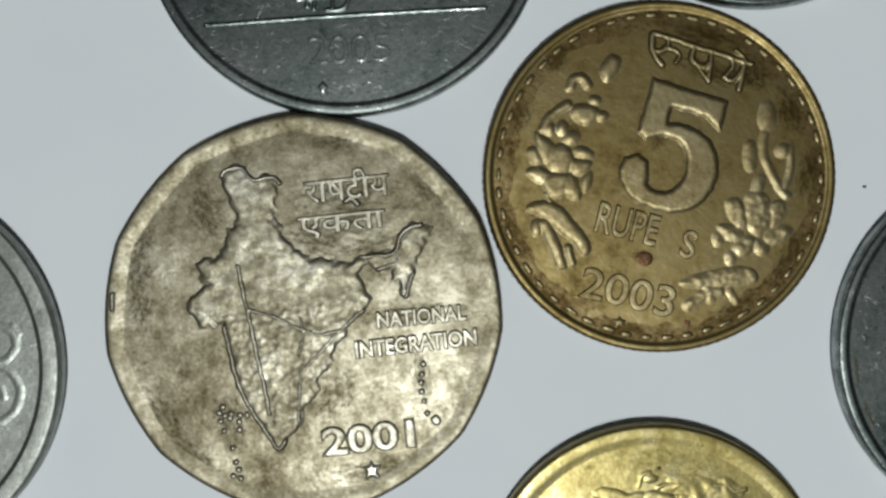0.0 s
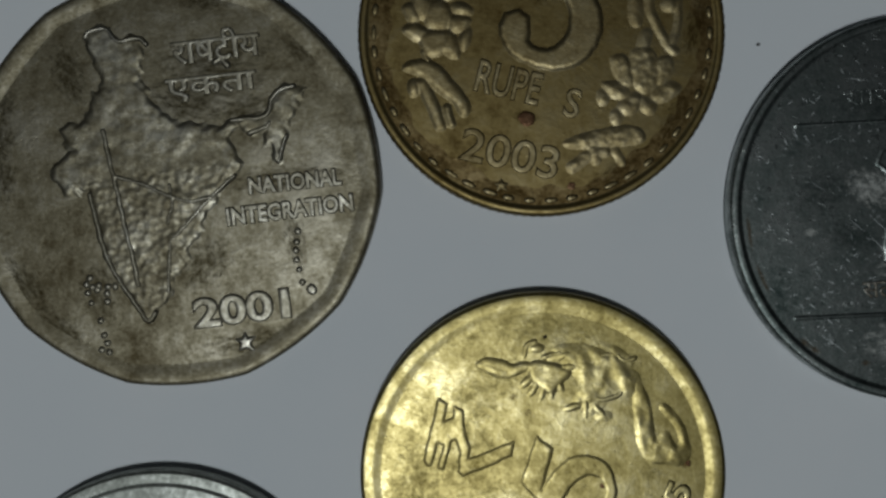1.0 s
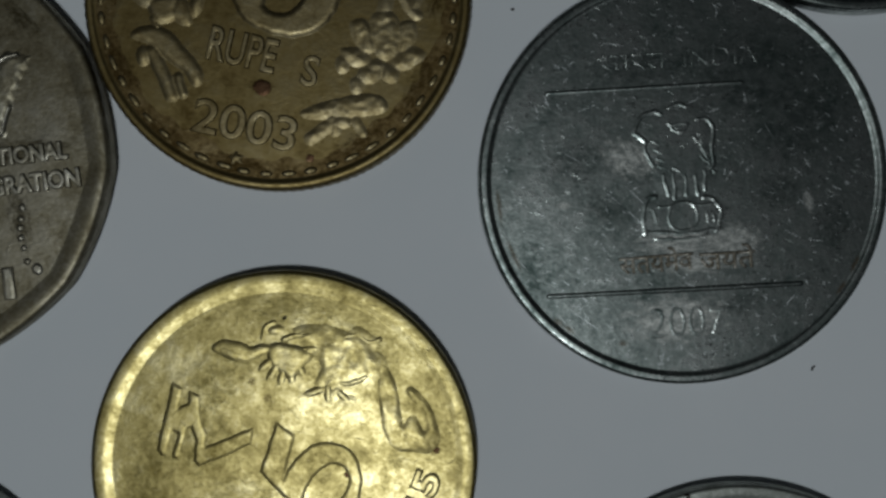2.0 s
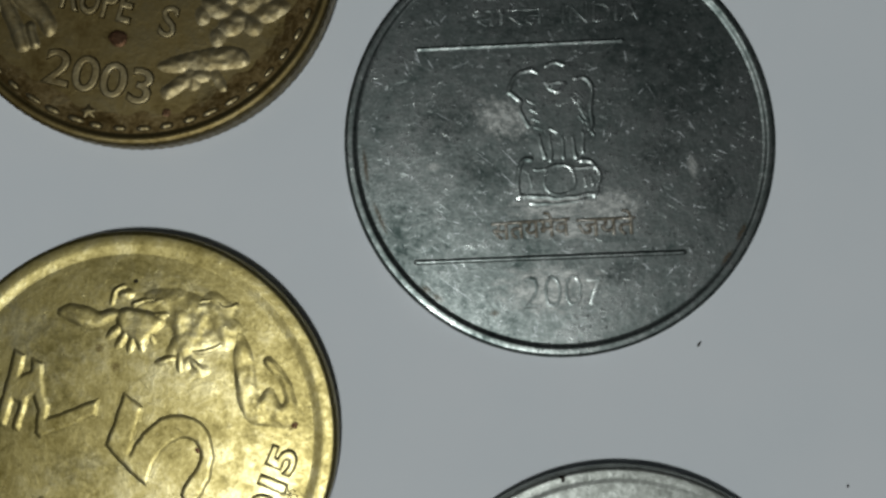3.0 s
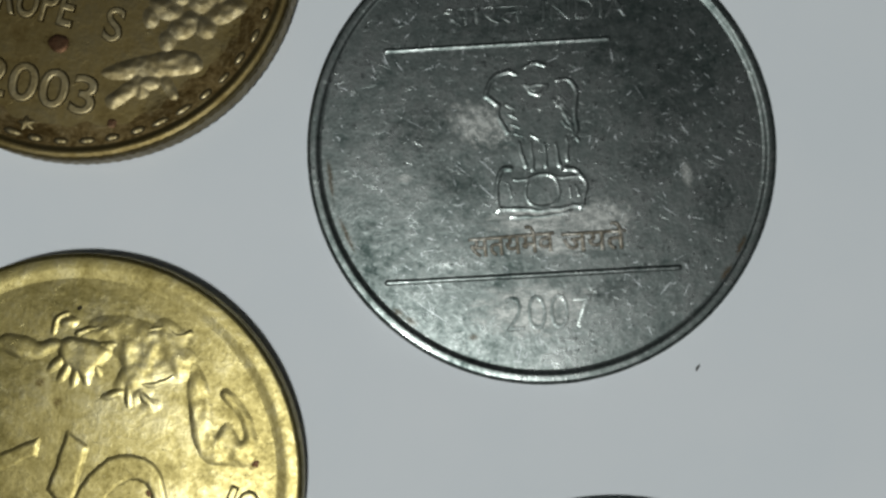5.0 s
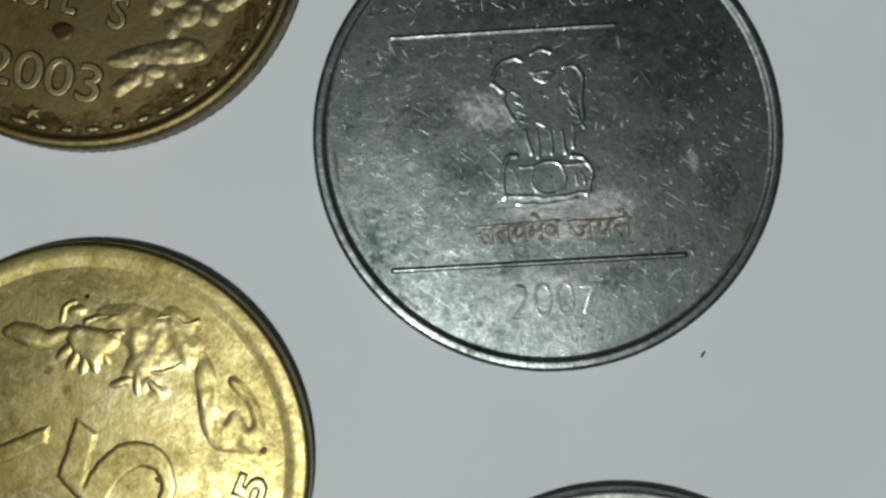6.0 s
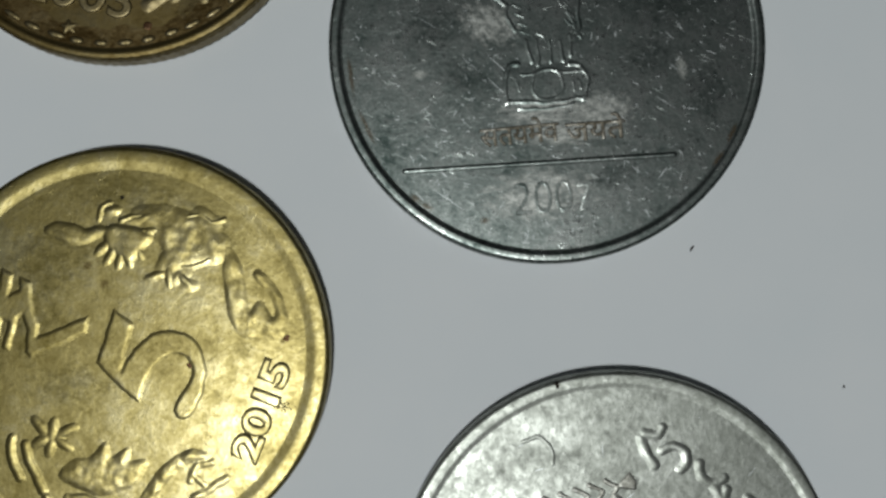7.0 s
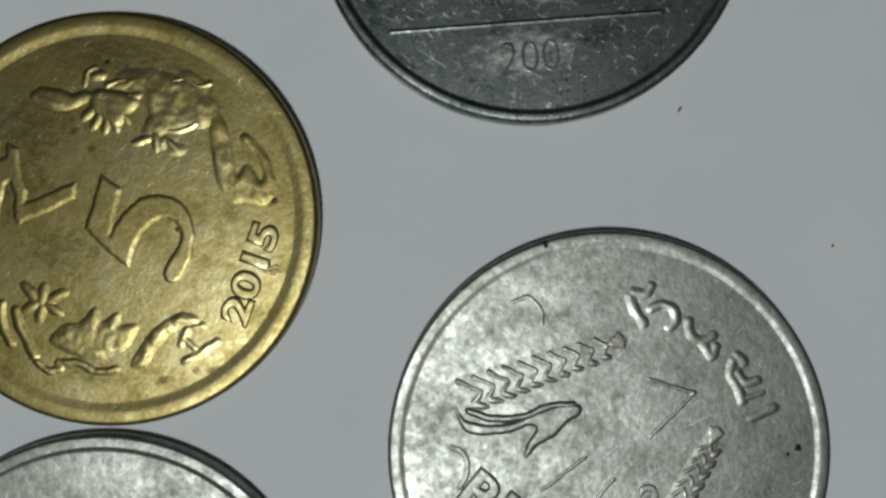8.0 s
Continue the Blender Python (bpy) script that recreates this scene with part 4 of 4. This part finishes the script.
def stain(coin, x, y, a, b, turn, material, lift=0.006):
    """A soft patch of tarnish or painted light and shade lying on a coin's field, in the coin's own millimetres."""
    if material.name not in STAIN_MESHES:
        me = bpy.data.meshes.new("tarnish")
        verts, faces = stain_disc()
        me.from_pydata(verts, [], faces)
        me.materials.append(material)
        STAIN_MESHES[material.name] = me
    ob = new("tarnish", STAIN_MESHES[material.name])
    ob.parent = coin
    ob.matrix_basis = Matrix.LocRotScale((x * MM, y * MM, (coin["field"] + lift) * MM), Euler((0, 0, radians(turn))), (a * MM, b * MM, MM))


for k, (x, y, a, b, turn) in enumerate(((-9.9, 6.0, 1.3, 0.8, 60), (-10.4, 4.0, 1.6, 1.1, 75), (-10.6, 1.6, 2.0, 0.9, 85), (3.9, 7.3, 4.2, 1.2, -1), (3.3, 5.6, 4.4, 1.4, -1),
                                        (1.6, 4.4, 2.8, 1.0, -20), (5.2, 3.9, 2.4, 0.9, 5), (9.2, 7.0, 1.6, 0.8, -50), (3.8, 11.0, 2.2, 0.8, -5), (-10.0, -5.6, 2.4, 1.0, -60),
                                        (-8.2, -8.6, 2.2, 0.9, -48), (7.3, -4.9, 0.8, 2.0, 5), (-5.6, 7.4, 1.2, 2.2, 15), (-5.4, -6.4, 1.5, 2.2, 10), (1.5, -5.6, 1.6, 2.2, -40), (3.5, -10.9, 3.4, 0.9, 2), (7.4, -0.9, 4.6, 0.9, -1))):
    stain(two_2001, x, y, a, b, turn, OLIVE_STAIN, 0.006 + 0.0012 * k)
for k, (x, y, a, b, turn) in enumerate(((-8.6, 5.6, 1.0, 0.8, 40), (-9.9, 1.4, 0.9, 1.3, 0), (0.5, 9.6, 3.4, 0.9, 0), (4.2, 8.2, 1.6, 1.1, -40), (7.2, 6.3, 1.7, 0.9, -50), (9.4, 2.8, 0.8, 2.0, 0),
                                        (-8.2, -6.4, 1.9, 0.9, -48), (-5.2, -9.6, 2.4, 0.8, -25), (0.4, -10.4, 2.6, 0.7, 0), (7.0, -7.4, 2.2, 0.9, 42), (-0.6, 2.6, 0.7, 1.0, 0), (0.4, -5.5, 0.9, 0.5, 0),
                                        (-6.3, 1.2, 0.8, 0.9, 0), (9.6, -3.2, 0.8, 2.2, -12), (2.0, 7.6, 3.2, 0.8, -2))):
    stain(five_2003, x, y, a, b, turn, BROWN_STAIN, 0.006 + 0.0012 * k)
# blotchy tarnish, with the brass's dark reflection painted in at top and left
for k, (x, y, a, b, turn) in enumerate(((-5.4, 3.8, 3.0, 2.2, 30), (-2.4, 8.8, 3.6, 1.3, 12), (2.3, 8.2, 3.0, 1.4, -20), (-5.2, 0.2, 2.2, 2.6, 0), (-2.2, -2.6, 3.0, 1.4, 15), (6.6, 2.2, 0.8, 0.6, 0),
                                        (-7.6, -2.6, 1.8, 3.0, 10), (1.6, -8.6, 2.6, 0.8, 5))):
    stain(five_2015, x, y, a, b, turn, BRASS_STAIN_AND_REFLECTION, 0.006 + 0.0012 * k)
for k, (x, y, a, b, turn) in enumerate(((8.3, 3.7, 0.35, 0.3, 0), (8.5, 3.3, 0.3, 0.22, 30), (8.0, -6.6, 0.7, 0.28, 20), (7.0, -6.9, 0.4, 0.25, 0), (5.4, -7.9, 0.55, 0.28, 30), (-3.3, 4.2, 0.3, 0.3, 0), (-2.1, 3.5, 0.32, 0.3, 0))):
    stain(five_2015, x, y, a, b, turn, RUST_STAIN, 0.016 + 0.0012 * k)
# dark blotches; the upper ones put the darker shading of the top into colour
for k, (x, y, a, b, turn) in enumerate(((4.2, 6.4, 4.6, 3.0, 0), (7.0, 3.0, 3.4, 3.2, 0), (-6.4, 1.4, 2.4, 1.6, 20), (5.6, -1.0, 1.8, 1.4, 0), (-2.2, 6.9, 3.4, 1.2, 0), (-4.6, -1.6, 2.0, 1.0, -25), (3.2, -7.7, 1.8, 0.8, 10), (9.0, -3.2, 1.2, 2.0, 0))):
    stain(steel_2007, x, y, a, b, turn, STEEL_STAIN_AND_SHADE, 0.006 + 0.0012 * k)
# rubbed patches, with the light caught beside the lion and motto painted in
for k, (x, y, a, b, turn) in enumerate(((-3.2, 1.4, 2.0, 1.3, -30), (2.9, -4.0, 1.9, 1.3, 0), (-0.3, -3.8, 3.2, 1.0, 0), (-1.0, -8.4, 3.6, 1.6, 0), (7.5, -1.8, 0.35, 0.8, 10), (-7.3, -1.2, 0.5, 0.3, 0), (0.9, -5.1, 3.6, 0.7, 0))):
    stain(steel_2007, x, y, a, b, turn, PALE_RUB_AND_SHEEN, 0.017 + 0.0012 * k)
for k, (x, y, a, b, turn) in enumerate(((-8.0, -8.2, 0.45, 0.2, -45), (-7.4, -8.7, 0.5, 0.2, -40), (-4.2, -9.7, 0.35, 0.2, 0), (10.1, -5.7, 0.2, 0.7, -28), (9.2, -7.1, 0.2, 0.6, -40), (-11.2, -1.0, 0.16, 1.3, 5), (-10.5, -4.0, 0.16, 1.2, 22))):
    stain(steel_2007, x, y, a, b, turn, RUST_STAIN, 0.025 + 0.0012 * k)
relief(two_2001, "nick", 0.16, 0.12, [line([(-12.3, 2.7), (-12.42, 2.1), (-12.45, 1.7)], 0.3)], "bright nick in the rim", step=0.05).location.z = 0.1 * MM


def grit(x, y, long, wide, turn, seed):
    """A crumb of dirt lying on the paper."""
    bm = bmesh.new()
    bmesh.ops.create_icosphere(bm, subdivisions=2, radius=1.0)
    rng = np.random.default_rng(seed)
    for v in bm.verts:
        k = rng.uniform(0.75, 1.2)
        v.co = Vector((v.co.x * long / 2 * k, v.co.y * wide / 2 * k, (v.co.z * 0.5 + 0.45) * wide)) * MM
    ob = tagged(link_bm("grit", bm, SPECK), "tiny dark crumb of grit on the white paper", "grit", "crumbs of grit on the paper")
    ob.matrix_world = pose(x * MM, y * MM, 0.0, 0, 0, turn)


grit(26.60, 3.99, 0.24, 0.2, 20, 1)
grit(44.88, -18.49, 0.42, 0.13, 55, 2)
grit(53.42, -26.67, 0.2, 0.13, 70, 3)
